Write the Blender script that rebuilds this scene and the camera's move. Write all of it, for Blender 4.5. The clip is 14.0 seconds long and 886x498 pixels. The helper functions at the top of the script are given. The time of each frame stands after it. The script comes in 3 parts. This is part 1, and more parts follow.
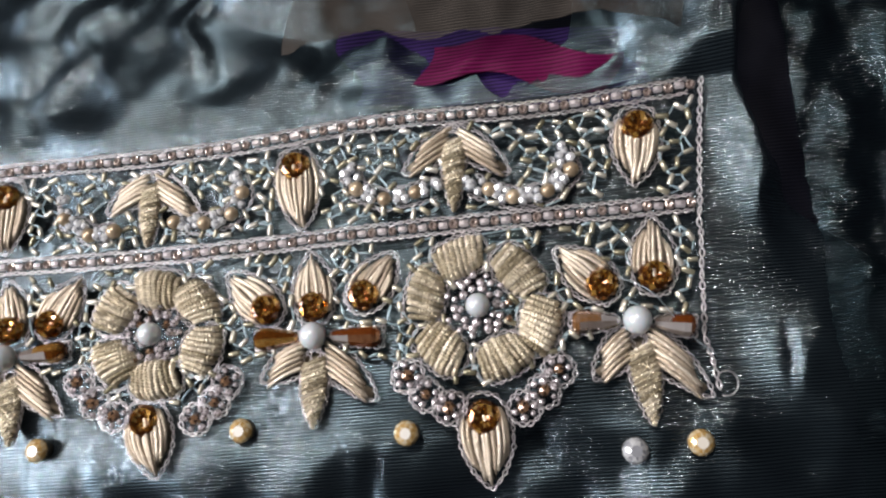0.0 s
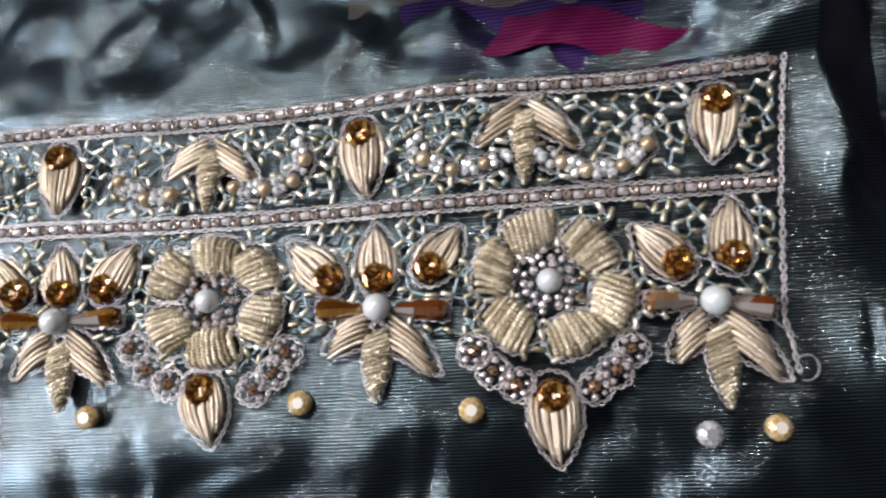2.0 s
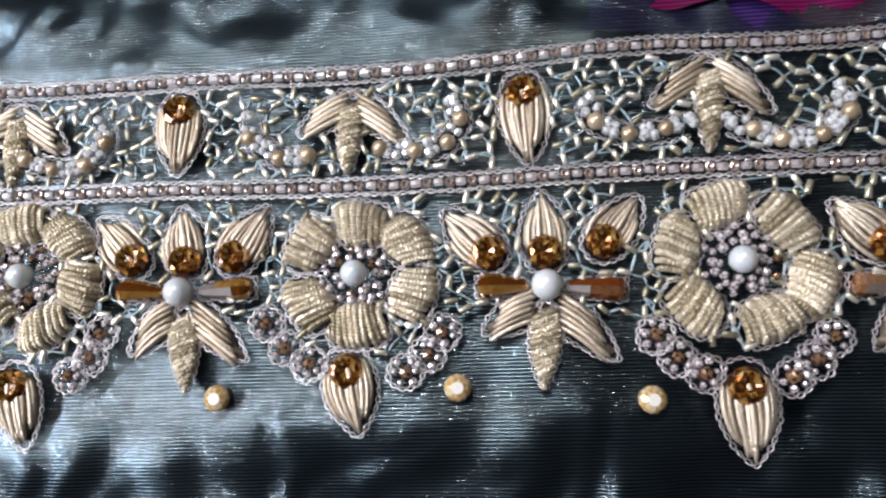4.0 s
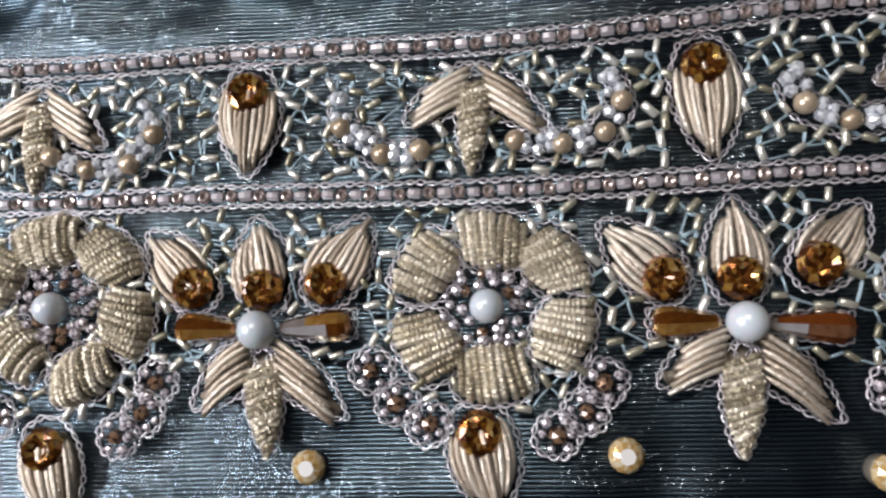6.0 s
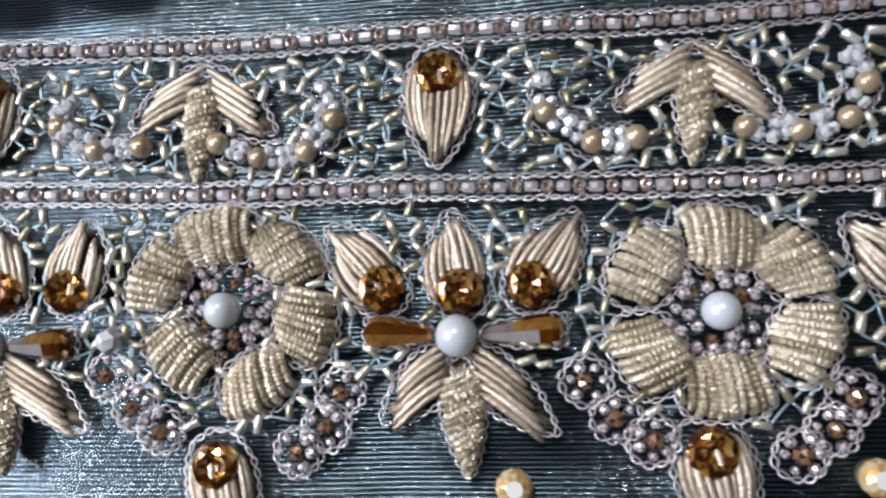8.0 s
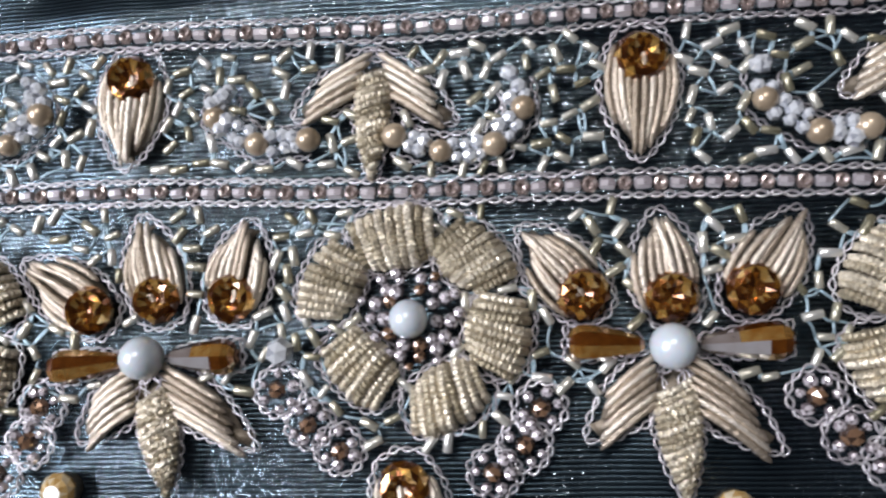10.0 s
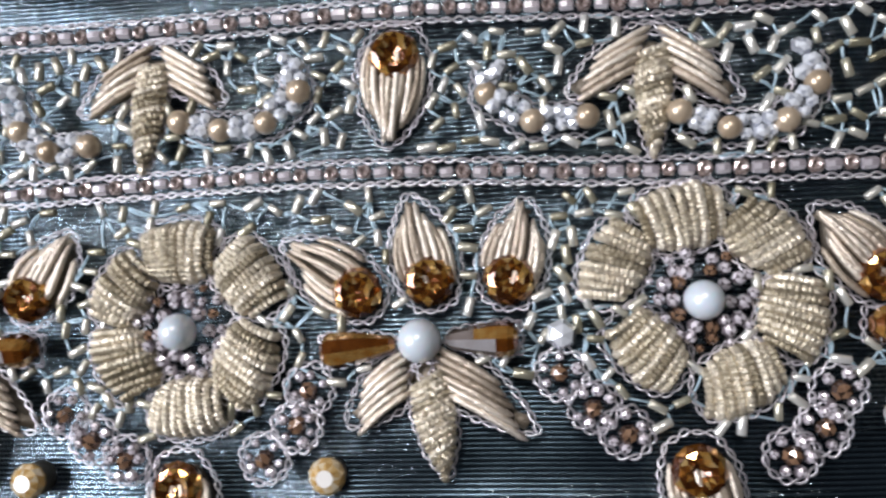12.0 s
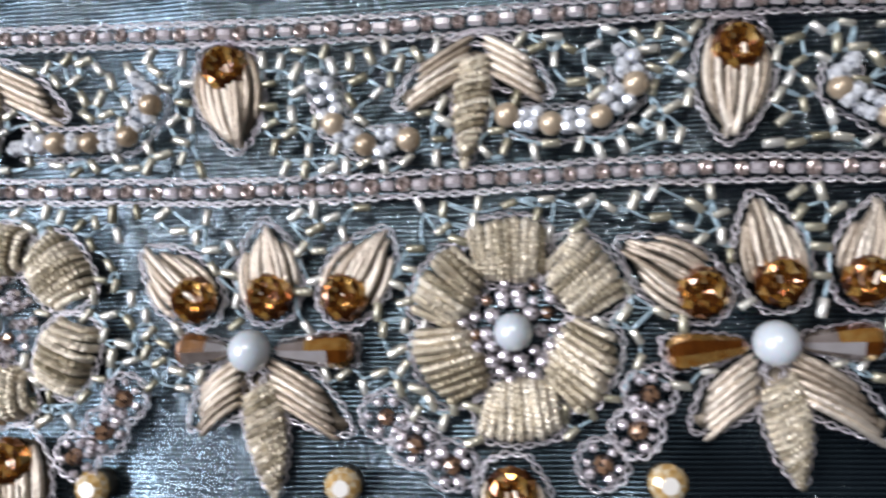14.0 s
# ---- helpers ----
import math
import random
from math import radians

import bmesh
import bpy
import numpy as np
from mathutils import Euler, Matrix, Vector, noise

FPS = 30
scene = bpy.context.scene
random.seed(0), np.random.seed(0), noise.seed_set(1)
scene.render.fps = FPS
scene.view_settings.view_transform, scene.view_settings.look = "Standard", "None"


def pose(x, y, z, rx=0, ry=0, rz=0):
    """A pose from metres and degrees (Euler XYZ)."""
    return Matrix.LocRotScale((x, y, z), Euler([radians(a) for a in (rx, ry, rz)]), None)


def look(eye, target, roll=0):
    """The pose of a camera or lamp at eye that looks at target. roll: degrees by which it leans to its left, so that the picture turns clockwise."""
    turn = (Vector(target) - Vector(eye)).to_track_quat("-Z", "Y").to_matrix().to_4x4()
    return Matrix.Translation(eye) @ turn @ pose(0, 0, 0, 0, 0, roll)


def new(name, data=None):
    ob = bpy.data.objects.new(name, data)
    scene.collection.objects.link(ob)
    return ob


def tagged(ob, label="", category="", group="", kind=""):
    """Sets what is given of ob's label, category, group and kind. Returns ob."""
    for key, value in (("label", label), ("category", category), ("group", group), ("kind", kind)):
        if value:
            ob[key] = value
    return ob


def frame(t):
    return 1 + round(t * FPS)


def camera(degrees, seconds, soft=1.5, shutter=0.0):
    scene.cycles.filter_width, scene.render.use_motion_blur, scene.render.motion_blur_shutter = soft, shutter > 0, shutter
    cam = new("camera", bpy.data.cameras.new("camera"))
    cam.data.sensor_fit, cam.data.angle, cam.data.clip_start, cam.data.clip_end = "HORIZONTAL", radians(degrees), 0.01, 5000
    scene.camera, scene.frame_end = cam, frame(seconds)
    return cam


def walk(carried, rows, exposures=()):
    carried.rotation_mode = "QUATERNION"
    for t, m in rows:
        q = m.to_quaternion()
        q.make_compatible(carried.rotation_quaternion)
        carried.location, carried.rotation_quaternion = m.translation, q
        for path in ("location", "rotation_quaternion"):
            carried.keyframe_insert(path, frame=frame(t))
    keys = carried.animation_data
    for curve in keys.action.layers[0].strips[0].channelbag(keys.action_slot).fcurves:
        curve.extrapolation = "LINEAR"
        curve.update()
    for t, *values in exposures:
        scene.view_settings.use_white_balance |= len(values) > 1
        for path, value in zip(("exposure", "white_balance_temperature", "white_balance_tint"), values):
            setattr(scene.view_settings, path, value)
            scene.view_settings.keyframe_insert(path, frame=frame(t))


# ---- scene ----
cam = camera(64.0, 14.0, soft=2.4, shutter=0.5)
PATH = [
    (0, pose(0.00922, -0.01498, 0.13443, 10.69, 7.24, -4.31)),
    (0.5, pose(0.00743, -0.01605, 0.13707, 10.54, 7.56, -4.16)),
    (1, pose(0.00895, -0.01649, 0.13760, 10.54, 7.63, -3.00)),
    (1.5, pose(0.00693, -0.01744, 0.13461, 10.72, 7.23, -2.93)),
    (2, pose(-0.00434, -0.01799, 0.13136, 10.66, 6.98, -2.59)),
    (4.5, pose(-0.04477, -0.01254, 0.11385, 8.04, 5.58, -1.39)),
    (5, pose(-0.05184, -0.00632, 0.10198, 7.31, 5.60, -1.81)),
    (5.5, pose(-0.05586, -0.00453, 0.09801, 6.90, 5.75, -2.02)),
    (6, pose(-0.06091, -0.00289, 0.09642, 6.34, 6.00, -1.76)),
    (6.5, pose(-0.06590, -0.00210, 0.09587, 6.23, 6.20, -1.50)),
    (7, pose(-0.07161, -0.00219, 0.09591, 6.50, 6.43, -1.44)),
    (7.5, pose(-0.08035, -0.00185, 0.09302, 6.34, 6.23, -1.42)),
    (10, pose(-0.11316, 0.00306, 0.08471, 4.48, 6.27, -1.80)),
    (10.5, pose(-0.12122, 0.00278, 0.08390, 4.06, 5.86, -2.12)),
    (11, pose(-0.13369, 0.00283, 0.08562, 3.75, 5.60, -1.94)),
    (11.5, pose(-0.14084, 0.00187, 0.08472, 3.29, 5.55, -1.83)),
    (12, pose(-0.14729, 0.00406, 0.08624, 3.01, 6.03, -1.98)),
    (12.5, pose(-0.15407, 0.00449, 0.08851, 2.99, 6.32, -1.89)),
    (13, pose(-0.16270, 0.00477, 0.09003, 2.79, 6.35, -1.63)),
    (13.5, pose(-0.17327, 0.00283, 0.08802, 2.97, 6.24, -1.32)),
    (14, pose(-0.18816, 0.00475, 0.08736, 3.36, 6.16, -1.52)),
]
walk(cam, PATH, exposures=[(0.0, -0.22, 6870, 10), (0.5, 0.14, 6858, 10), (1.0, 0.18, 6845, 10), (1.5, -0.05, 6832, 10), (2.0, -0.20, 6820, 10), (4.5, -0.11, 6450, 10), (5.0, -0.25, 6450, 10), (5.5, -0.49, 6450, 10), (6.5, -0.49, 6450, 10), (7.0, -0.31, 6375, 10), (7.5, -0.34, 6300, 10), (10.0, -0.44, 6200, 10), (10.5, -0.39, 6200, 10), (11.0, -0.43, 6200, 10), (12.0, -0.41, 6200, 10), (13.0, -0.33, 6200, 10), (14.0, -0.43, 6200, 10)])

# ---- world and lamps ----
world = bpy.data.worlds.new("room_air")
scene.world = world
world.use_nodes = True
world.node_tree.nodes["Background"].inputs[0].default_value = (0.75, 0.85, 1.0, 1)
world.node_tree.nodes["Background"].inputs[1].default_value = 0.02


def area_lamp(name, eye, target, width, height, watts, colour):
    data = bpy.data.lights.new(name, "AREA")
    data.shape, data.size, data.size_y = "RECTANGLE", width, height
    data.energy, data.color = watts, colour
    ob = new(name, data)
    ob.matrix_world = look(eye, target)
    return ob


area_lamp("window_light", (-1.14, 0.05, 0.94), (-0.1, 0, 0), 0.70, 0.50, 31, (0.945, 0.94, 1.0))
area_lamp("ceiling_tube_light", (-0.32, 0.68, 1.40), (-0.1, 0, 0), 0.45, 0.10, 13.5, (1.0, 0.95, 0.92))

# ---- materials ----
MM = 0.001


class Nodes:
    """A node material under construction."""

    def __init__(self, name):
        self.mat = bpy.data.materials.new(name)
        self.mat.use_nodes = True
        self.tree = self.mat.node_tree
        self.bsdf = self.tree.nodes["Principled BSDF"]

    def add(self, kind, **values):
        n = self.tree.nodes.new(kind)
        for key, value in values.items():
            n.inputs[key.replace("_", " ")].default_value = value
        return n

    def link(self, a, b):
        self.tree.links.new(a, b)

    def set(self, **values):
        for key, value in values.items():
            self.bsdf.inputs[key.replace("_", " ")].default_value = value
        return self

    def coords(self):
        return self.add("ShaderNodeTexCoord").outputs["Object"]

    def noise(self, scale, detail=3.0, rough=0.6):
        n = self.add("ShaderNodeTexNoise", Scale=scale, Detail=detail, Roughness=rough)
        self.link(self.coords(), n.inputs["Vector"])
        return n

    def ramp(self, source, stops):
        n = self.add("ShaderNodeValToRGB")
        e = n.color_ramp.elements
        while len(e) < len(stops):
            e.new(0.5)
        for one, (at, colour) in zip(e, stops):
            one.position, one.color = at, (*colour, 1)
        self.link(source, n.inputs["Fac"])
        return n.outputs["Color"]

    def bump(self, source, strength, distance):
        n = self.add("ShaderNodeBump", Strength=strength, Distance=distance)
        self.link(source, n.inputs["Height"])
        self.link(n.outputs["Normal"], self.bsdf.inputs["Normal"])
        return n


def varied(name, stops, metallic=0.0, rough=0.4, grain=1500.0, relief=0.00004, by="Random", **more):
    """A surface whose colour varies from piece to piece and by a fine grain."""
    m = Nodes(name)
    m.set(Metallic=metallic, Roughness=rough, **more)
    if by == "Random":
        source = m.add("ShaderNodeObjectInfo").outputs["Random"]
    else:
        source = m.add("ShaderNodeNewGeometry").outputs["Random Per Island"]
    n = m.noise(grain)
    mix = m.add("ShaderNodeMath")
    mix.operation = "MULTIPLY_ADD"
    m.link(n.outputs["Fac"], mix.inputs[0])
    mix.inputs[1].default_value = 0.5
    m.link(source, mix.inputs[2])
    shift = m.add("ShaderNodeMath")
    shift.operation = "MULTIPLY"
    m.link(mix.outputs[0], shift.inputs[0])
    shift.inputs[1].default_value = 0.67
    m.link(m.ramp(shift.outputs[0], stops), m.bsdf.inputs["Base Color"])
    if relief:
        m.bump(n.outputs["Fac"], 0.6, relief)
    return m.mat


GOLD = varied("bullion_wire", [(0.15, (0.34, 0.275, 0.205)), (0.42, (0.63, 0.535, 0.43)), (0.8, (0.83, 0.745, 0.63))], 0.70, 0.37, 2400, 0.00040)
BEADED = varied("beaded_bullion", [(0.15, (0.29, 0.245, 0.165)), (0.42, (0.57, 0.50, 0.375)), (0.8, (0.87, 0.79, 0.65))], 0.70, 0.31, 2400, 0.00040)
PAD = varied("padding_thread", [(0.2, (0.13, 0.105, 0.075)), (0.8, (0.34, 0.28, 0.21))], 0.2, 0.6, 2000, 0.0002)
SILVER = varied("silver_thread", [(0.1, (0.46, 0.43, 0.45)), (0.9, (0.86, 0.82, 0.85))], 0.78, 0.32, 2600, 0.00030)
PALE = varied("pale_thread", [(0.2, (0.34, 0.45, 0.51)), (0.9, (0.64, 0.74, 0.78))], 0.5, 0.34, 4000, 0.00003)
PEARL = varied("white_pearl", [(0.1, (0.54, 0.60, 0.65)), (0.9, (0.71, 0.75, 0.79))], 0.05, 0.32, 500, 0.00004, Coat_Weight=0.9, Coat_Roughness=0.27, Subsurface_Weight=0.15, Subsurface_Scale=0.001)
BRONZE = varied("bronze_pearl", [(0.1, (0.34, 0.25, 0.16)), (0.9, (0.66, 0.53, 0.38))], 0.45, 0.3, 900, 0.00002, Coat_Weight=0.6, Coat_Roughness=0.15)
# amber facets; the cream and near-black stops paint the cut stone's sparkle
AMBER = varied("amber_with_glints", [(0.05, (0.03, 0.008, 0.003)), (0.40, (0.14, 0.042, 0.008)), (0.62, (0.42, 0.16, 0.021)), (0.77, (0.73, 0.41, 0.095)), (0.90, (1.0, 0.84, 0.50))], 0.72, 0.12, 700, 0.00008, by="Island", Coat_Weight=1.0, Coat_Roughness=0.04)
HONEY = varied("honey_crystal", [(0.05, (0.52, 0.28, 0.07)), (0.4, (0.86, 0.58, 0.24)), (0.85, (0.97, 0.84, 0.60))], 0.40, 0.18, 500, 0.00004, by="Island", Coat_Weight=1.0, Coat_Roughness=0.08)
TABLE_FLASH = varied("crystal_table_flash", [(0.1, (0.86, 0.80, 0.70)), (0.9, (0.97, 0.95, 0.91))], 0.2, 0.28, 900, 0.00004, Coat_Weight=1.0, Coat_Roughness=0.10)
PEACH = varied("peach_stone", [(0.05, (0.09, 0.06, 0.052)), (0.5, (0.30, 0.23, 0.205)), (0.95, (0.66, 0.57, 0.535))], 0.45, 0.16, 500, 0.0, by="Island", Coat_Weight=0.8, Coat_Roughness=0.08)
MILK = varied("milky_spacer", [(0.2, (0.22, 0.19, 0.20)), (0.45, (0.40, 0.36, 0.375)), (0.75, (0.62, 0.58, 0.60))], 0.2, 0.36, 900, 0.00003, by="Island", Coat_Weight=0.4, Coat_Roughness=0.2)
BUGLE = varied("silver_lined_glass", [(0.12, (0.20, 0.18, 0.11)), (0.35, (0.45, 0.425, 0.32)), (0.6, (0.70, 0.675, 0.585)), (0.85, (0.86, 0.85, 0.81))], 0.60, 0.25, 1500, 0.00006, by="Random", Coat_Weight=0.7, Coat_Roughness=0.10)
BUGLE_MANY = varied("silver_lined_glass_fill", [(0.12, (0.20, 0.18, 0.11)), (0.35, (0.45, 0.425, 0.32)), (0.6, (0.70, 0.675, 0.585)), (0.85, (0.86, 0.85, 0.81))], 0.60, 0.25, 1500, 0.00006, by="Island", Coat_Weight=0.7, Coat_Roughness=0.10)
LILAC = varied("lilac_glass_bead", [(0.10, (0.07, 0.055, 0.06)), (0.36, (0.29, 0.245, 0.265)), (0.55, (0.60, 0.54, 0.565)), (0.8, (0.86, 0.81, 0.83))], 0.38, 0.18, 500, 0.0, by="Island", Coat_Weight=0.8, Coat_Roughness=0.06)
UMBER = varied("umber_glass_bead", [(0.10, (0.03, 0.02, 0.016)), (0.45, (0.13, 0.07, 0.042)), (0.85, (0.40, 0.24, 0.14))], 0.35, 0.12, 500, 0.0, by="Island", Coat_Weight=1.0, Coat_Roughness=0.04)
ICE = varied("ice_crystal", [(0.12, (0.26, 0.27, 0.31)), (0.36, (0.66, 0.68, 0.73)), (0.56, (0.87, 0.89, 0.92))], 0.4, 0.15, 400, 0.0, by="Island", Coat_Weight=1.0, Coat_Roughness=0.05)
SMOKE_GLINT = varied("smoky_glass_glint", [(0.05, (0.07, 0.045, 0.03)), (0.40, (0.26, 0.19, 0.15)), (0.62, (0.52, 0.45, 0.42)), (0.9, (0.80, 0.77, 0.78))], 0.4, 0.09, 420, 0.0, by="Island", Coat_Weight=1.0, Coat_Roughness=0.03, Transmission_Weight=0.4)


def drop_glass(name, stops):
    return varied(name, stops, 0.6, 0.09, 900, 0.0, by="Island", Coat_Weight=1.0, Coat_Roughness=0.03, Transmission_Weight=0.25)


# light and dark facet tones paint streaks of reflection into the tinted glass
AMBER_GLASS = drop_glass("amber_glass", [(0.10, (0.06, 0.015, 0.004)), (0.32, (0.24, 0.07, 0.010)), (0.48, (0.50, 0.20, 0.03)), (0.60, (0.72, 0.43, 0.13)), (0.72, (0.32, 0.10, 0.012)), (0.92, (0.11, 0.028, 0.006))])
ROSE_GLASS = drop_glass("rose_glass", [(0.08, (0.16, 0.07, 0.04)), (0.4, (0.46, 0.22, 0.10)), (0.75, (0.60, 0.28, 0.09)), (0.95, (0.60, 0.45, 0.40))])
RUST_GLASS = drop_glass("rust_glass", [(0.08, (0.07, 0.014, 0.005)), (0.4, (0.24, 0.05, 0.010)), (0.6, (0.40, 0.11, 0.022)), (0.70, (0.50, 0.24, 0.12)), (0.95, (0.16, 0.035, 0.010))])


def cloth(name, low, high, sheer, pitch, rough, metal, glint, sparkle=0.0, jitter=0.45, shine=0.5):
    """Woven tissue: fine weft lines, blotches, small glints; sheer lets the layer below through."""
    m = Nodes(name)
    m.set(Metallic=metal, Roughness=rough, Specular_IOR_Level=shine)
    at = m.coords()
    wave = m.add("ShaderNodeTexWave", Scale=1.0, Distortion=1.2, Detail=2.0)
    wave.bands_direction = "Y"
    wave.inputs["Detail Scale"].default_value = 0.35
    scaled = m.add("ShaderNodeMapping")
    k = 6.2832 / (20 * pitch)
    scaled.inputs["Scale"].default_value = (k * 0.12, k, k)
    m.link(at, scaled.inputs["Vector"])
    m.link(scaled.outputs[0], wave.inputs["Vector"])
    fine = m.noise(2600, 2)
    broad = m.noise(45, 4)
    blend = m.add("ShaderNodeMath")
    blend.operation = "MULTIPLY_ADD"
    m.link(fine.outputs["Fac"], blend.inputs[0])
    blend.inputs[1].default_value = glint
    m.link(wave.outputs["Fac"], blend.inputs[2])
    m.bump(blend.outputs[0], 0.55, 0.00012)
    tint = m.add("ShaderNodeMath")
    tint.operation = "MULTIPLY_ADD"
    m.link(wave.outputs["Fac"], tint.inputs[0])
    tint.inputs[1].default_value = 0.62
    m.link(broad.outputs["Fac"], tint.inputs[2])
    m.link(m.ramp(tint.outputs[0], [(0.46, low), (1.04, high)]), m.bsdf.inputs["Base Color"])
    surface = m.bsdf.outputs[0]
    if sparkle:
        cells = m.add("ShaderNodeTexVoronoi", Scale=1.0)
        stretch = m.add("ShaderNodeMapping")
        stretch.inputs["Scale"].default_value = (6400, 9000, 1500)
        m.link(at, stretch.inputs["Vector"])
        m.link(stretch.outputs[0], cells.inputs["Vector"])
        centre = m.add("ShaderNodeVectorMath")
        centre.operation = "SUBTRACT"
        centre.inputs[1].default_value = (0.5, 0.5, 0.5)
        m.link(cells.outputs["Color"], centre.inputs[0])
        size = m.add("ShaderNodeVectorMath")
        size.operation = "SCALE"
        size.inputs["Scale"].default_value = jitter * 2
        m.link(centre.outputs[0], size.inputs[0])
        tilt = m.add("ShaderNodeVectorMath")
        tilt.operation = "ADD"
        m.link(size.outputs[0], tilt.inputs[0])
        m.link(m.add("ShaderNodeNewGeometry").outputs["Normal"], tilt.inputs[1])
        unit = m.add("ShaderNodeVectorMath")
        unit.operation = "NORMALIZE"
        m.link(tilt.outputs[0], unit.inputs[0])
        gloss = m.add("ShaderNodeBsdfGlossy", Roughness=0.15)
        gloss.inputs["Color"].default_value = (0.58, 0.69, 0.76, 1)
        m.link(unit.outputs[0], gloss.inputs["Normal"])
        some = m.add("ShaderNodeMixShader")
        some.inputs[0].default_value = sparkle
        m.link(surface, some.inputs[1])
        m.link(gloss.outputs[0], some.inputs[2])
        surface = some.outputs[0]
        m.link(surface, m.tree.nodes["Material Output"].inputs["Surface"])
    if sheer:
        clear = m.add("ShaderNodeBsdfTransparent")
        clear.inputs[0].default_value = (0.82, 0.90, 0.92, 1)
        mix = m.add("ShaderNodeMixShader")
        open_weave = m.add("ShaderNodeMapRange")
        open_weave.inputs["From Min"].default_value, open_weave.inputs["From Max"].default_value = 0.30, 1.0
        open_weave.inputs["To Min"].default_value, open_weave.inputs["To Max"].default_value = sheer, sheer * 0.35
        m.link(tint.outputs[0], open_weave.inputs["Value"])
        m.link(open_weave.outputs[0], mix.inputs[0])
        m.link(surface, mix.inputs[1])
        m.link(clear.outputs[0], mix.inputs[2])
        m.link(mix.outputs[0], m.tree.nodes["Material Output"].inputs["Surface"])
    return m.mat


ORGANZA = cloth("teal_tissue_organza", (0.006, 0.013, 0.021), (0.122, 0.181, 0.222), 0.845, 0.00062, 0.28, 0.94, 0.12, 0.17, 0.25)
OLIVE = cloth("olive_tissue", (0.016, 0.014, 0.012), (0.080, 0.068, 0.060), 0.80, 0.0006, 0.5, 0.2, 0.5, shine=0.2)
LINING = cloth("dark_lining", (0.0016, 0.0018, 0.0040), (0.0065, 0.0068, 0.0120), 0.0, 0.0007, 0.5, 0.0, 0.5, shine=0.08)
MAGENTA = cloth("magenta_silk", (0.04, 0.002, 0.016), (0.13, 0.007, 0.06), 0.0, 0.0008, 0.45, 0.0, 0.4, shine=0.08)
NAVY = cloth("violet_silk", (0.006, 0.003, 0.022), (0.045, 0.020, 0.115), 0.0, 0.0008, 0.45, 0.0, 0.4, shine=0.08)
NET = cloth("dark_net", (0.003, 0.005, 0.006), (0.030, 0.058, 0.070), 0.94, 0.00045, 0.25, 0.9, 0.9, 0.09, 0.42)
WOOD = varied("dark_wood", [(0.2, (0.025, 0.016, 0.012)), (0.8, (0.06, 0.04, 0.03))], 0.0, 0.45, 40, 0.0003)


# ---- geometry helpers, in millimetres ----
class Geo:
    """Vertices and faces of one mesh."""

    def __init__(self):
        self.v, self.f = [], []

    def add(self, verts, faces):
        n = len(self.v)
        self.v += [tuple(p) for p in verts]
        self.f += [tuple(i + n for i in face) for face in faces]
        return self

    def tube(self, path, radii, sides=6, closed=False, twist=0.0):
        path = np.asarray(path, float)
        n = len(path)
        radii = np.broadcast_to(radii, n)
        if closed:
            along = np.roll(path, -1, 0) - np.roll(path, 1, 0)
        else:
            along = np.gradient(path, axis=0)
        along /= np.linalg.norm(along, axis=1, keepdims=True) + 1e-9
        side = np.cross(along, (0.02, 0.01, 1.0))
        side /= np.linalg.norm(side, axis=1, keepdims=True) + 1e-9
        up = np.cross(side, along)
        turn = (np.arange(sides) * 2 * np.pi / sides)[None] + twist * np.arange(n)[:, None]
        ring = side[:, None] * np.cos(turn)[..., None] + up[:, None] * np.sin(turn)[..., None]
        verts = (path[:, None] + ring * radii[:, None, None]).reshape(-1, 3)
        faces = []
        for i in range(n if closed else n - 1):
            a, b = i * sides, (i + 1) % n * sides
            faces += [(a + j, a + (j + 1) % sides, b + (j + 1) % sides, b + j) for j in range(sides)]
        if not closed:
            faces += [tuple(range(sides))[::-1], tuple(range((n - 1) * sides, n * sides))]
        return self.add(verts, faces)

    def ball(self, centre, r, rings=7, sides=12, squash=1.0):
        verts, faces = [(0, 0, -r * squash)], []
        for i in range(1, rings):
            a = math.pi * i / rings
            for j in range(sides):
                b = 2 * math.pi * j / sides
                verts.append((r * math.sin(a) * math.cos(b), r * math.sin(a) * math.sin(b), -r * squash * math.cos(a)))
        verts.append((0, 0, r * squash))
        for j in range(sides):
            k = (j + 1) % sides
            faces.append((0, 1 + k, 1 + j))
            for i in range(rings - 2):
                a, b = 1 + i * sides, 1 + (i + 1) * sides
                faces.append((a + j, a + k, b + k, b + j))
            faces.append((len(verts) - 1, 1 + (rings - 2) * sides + j, 1 + (rings - 2) * sides + k))
        return self.add([(x + centre[0], y + centre[1], z + centre[2]) for x, y, z in verts], faces)

    def split(self):
        """Gives every face its own vertices, so that facets stay crisp."""
        v, f = [], []
        for face in self.f:
            f.append(tuple(range(len(v), len(v) + len(face))))
            v += [self.v[i] for i in face]
        self.v, self.f = v, f
        return self

    def mesh(self, name, material, smooth=True):
        me = bpy.data.meshes.new(name)
        me.from_pydata([(x * MM, y * MM, z * MM) for x, y, z in self.v], [], self.f)
        me.materials.append(material)
        if smooth:
            me.polygons.foreach_set("use_smooth", [True] * len(me.polygons))
        me.update()
        return me


def thing(name, x, y, label, category, group="", z=0.0):
    ob = new(name)
    ob.empty_display_size = 0.002
    ob.location = (x * MM, y * MM, z * MM)
    return tagged(ob, label, category, group)


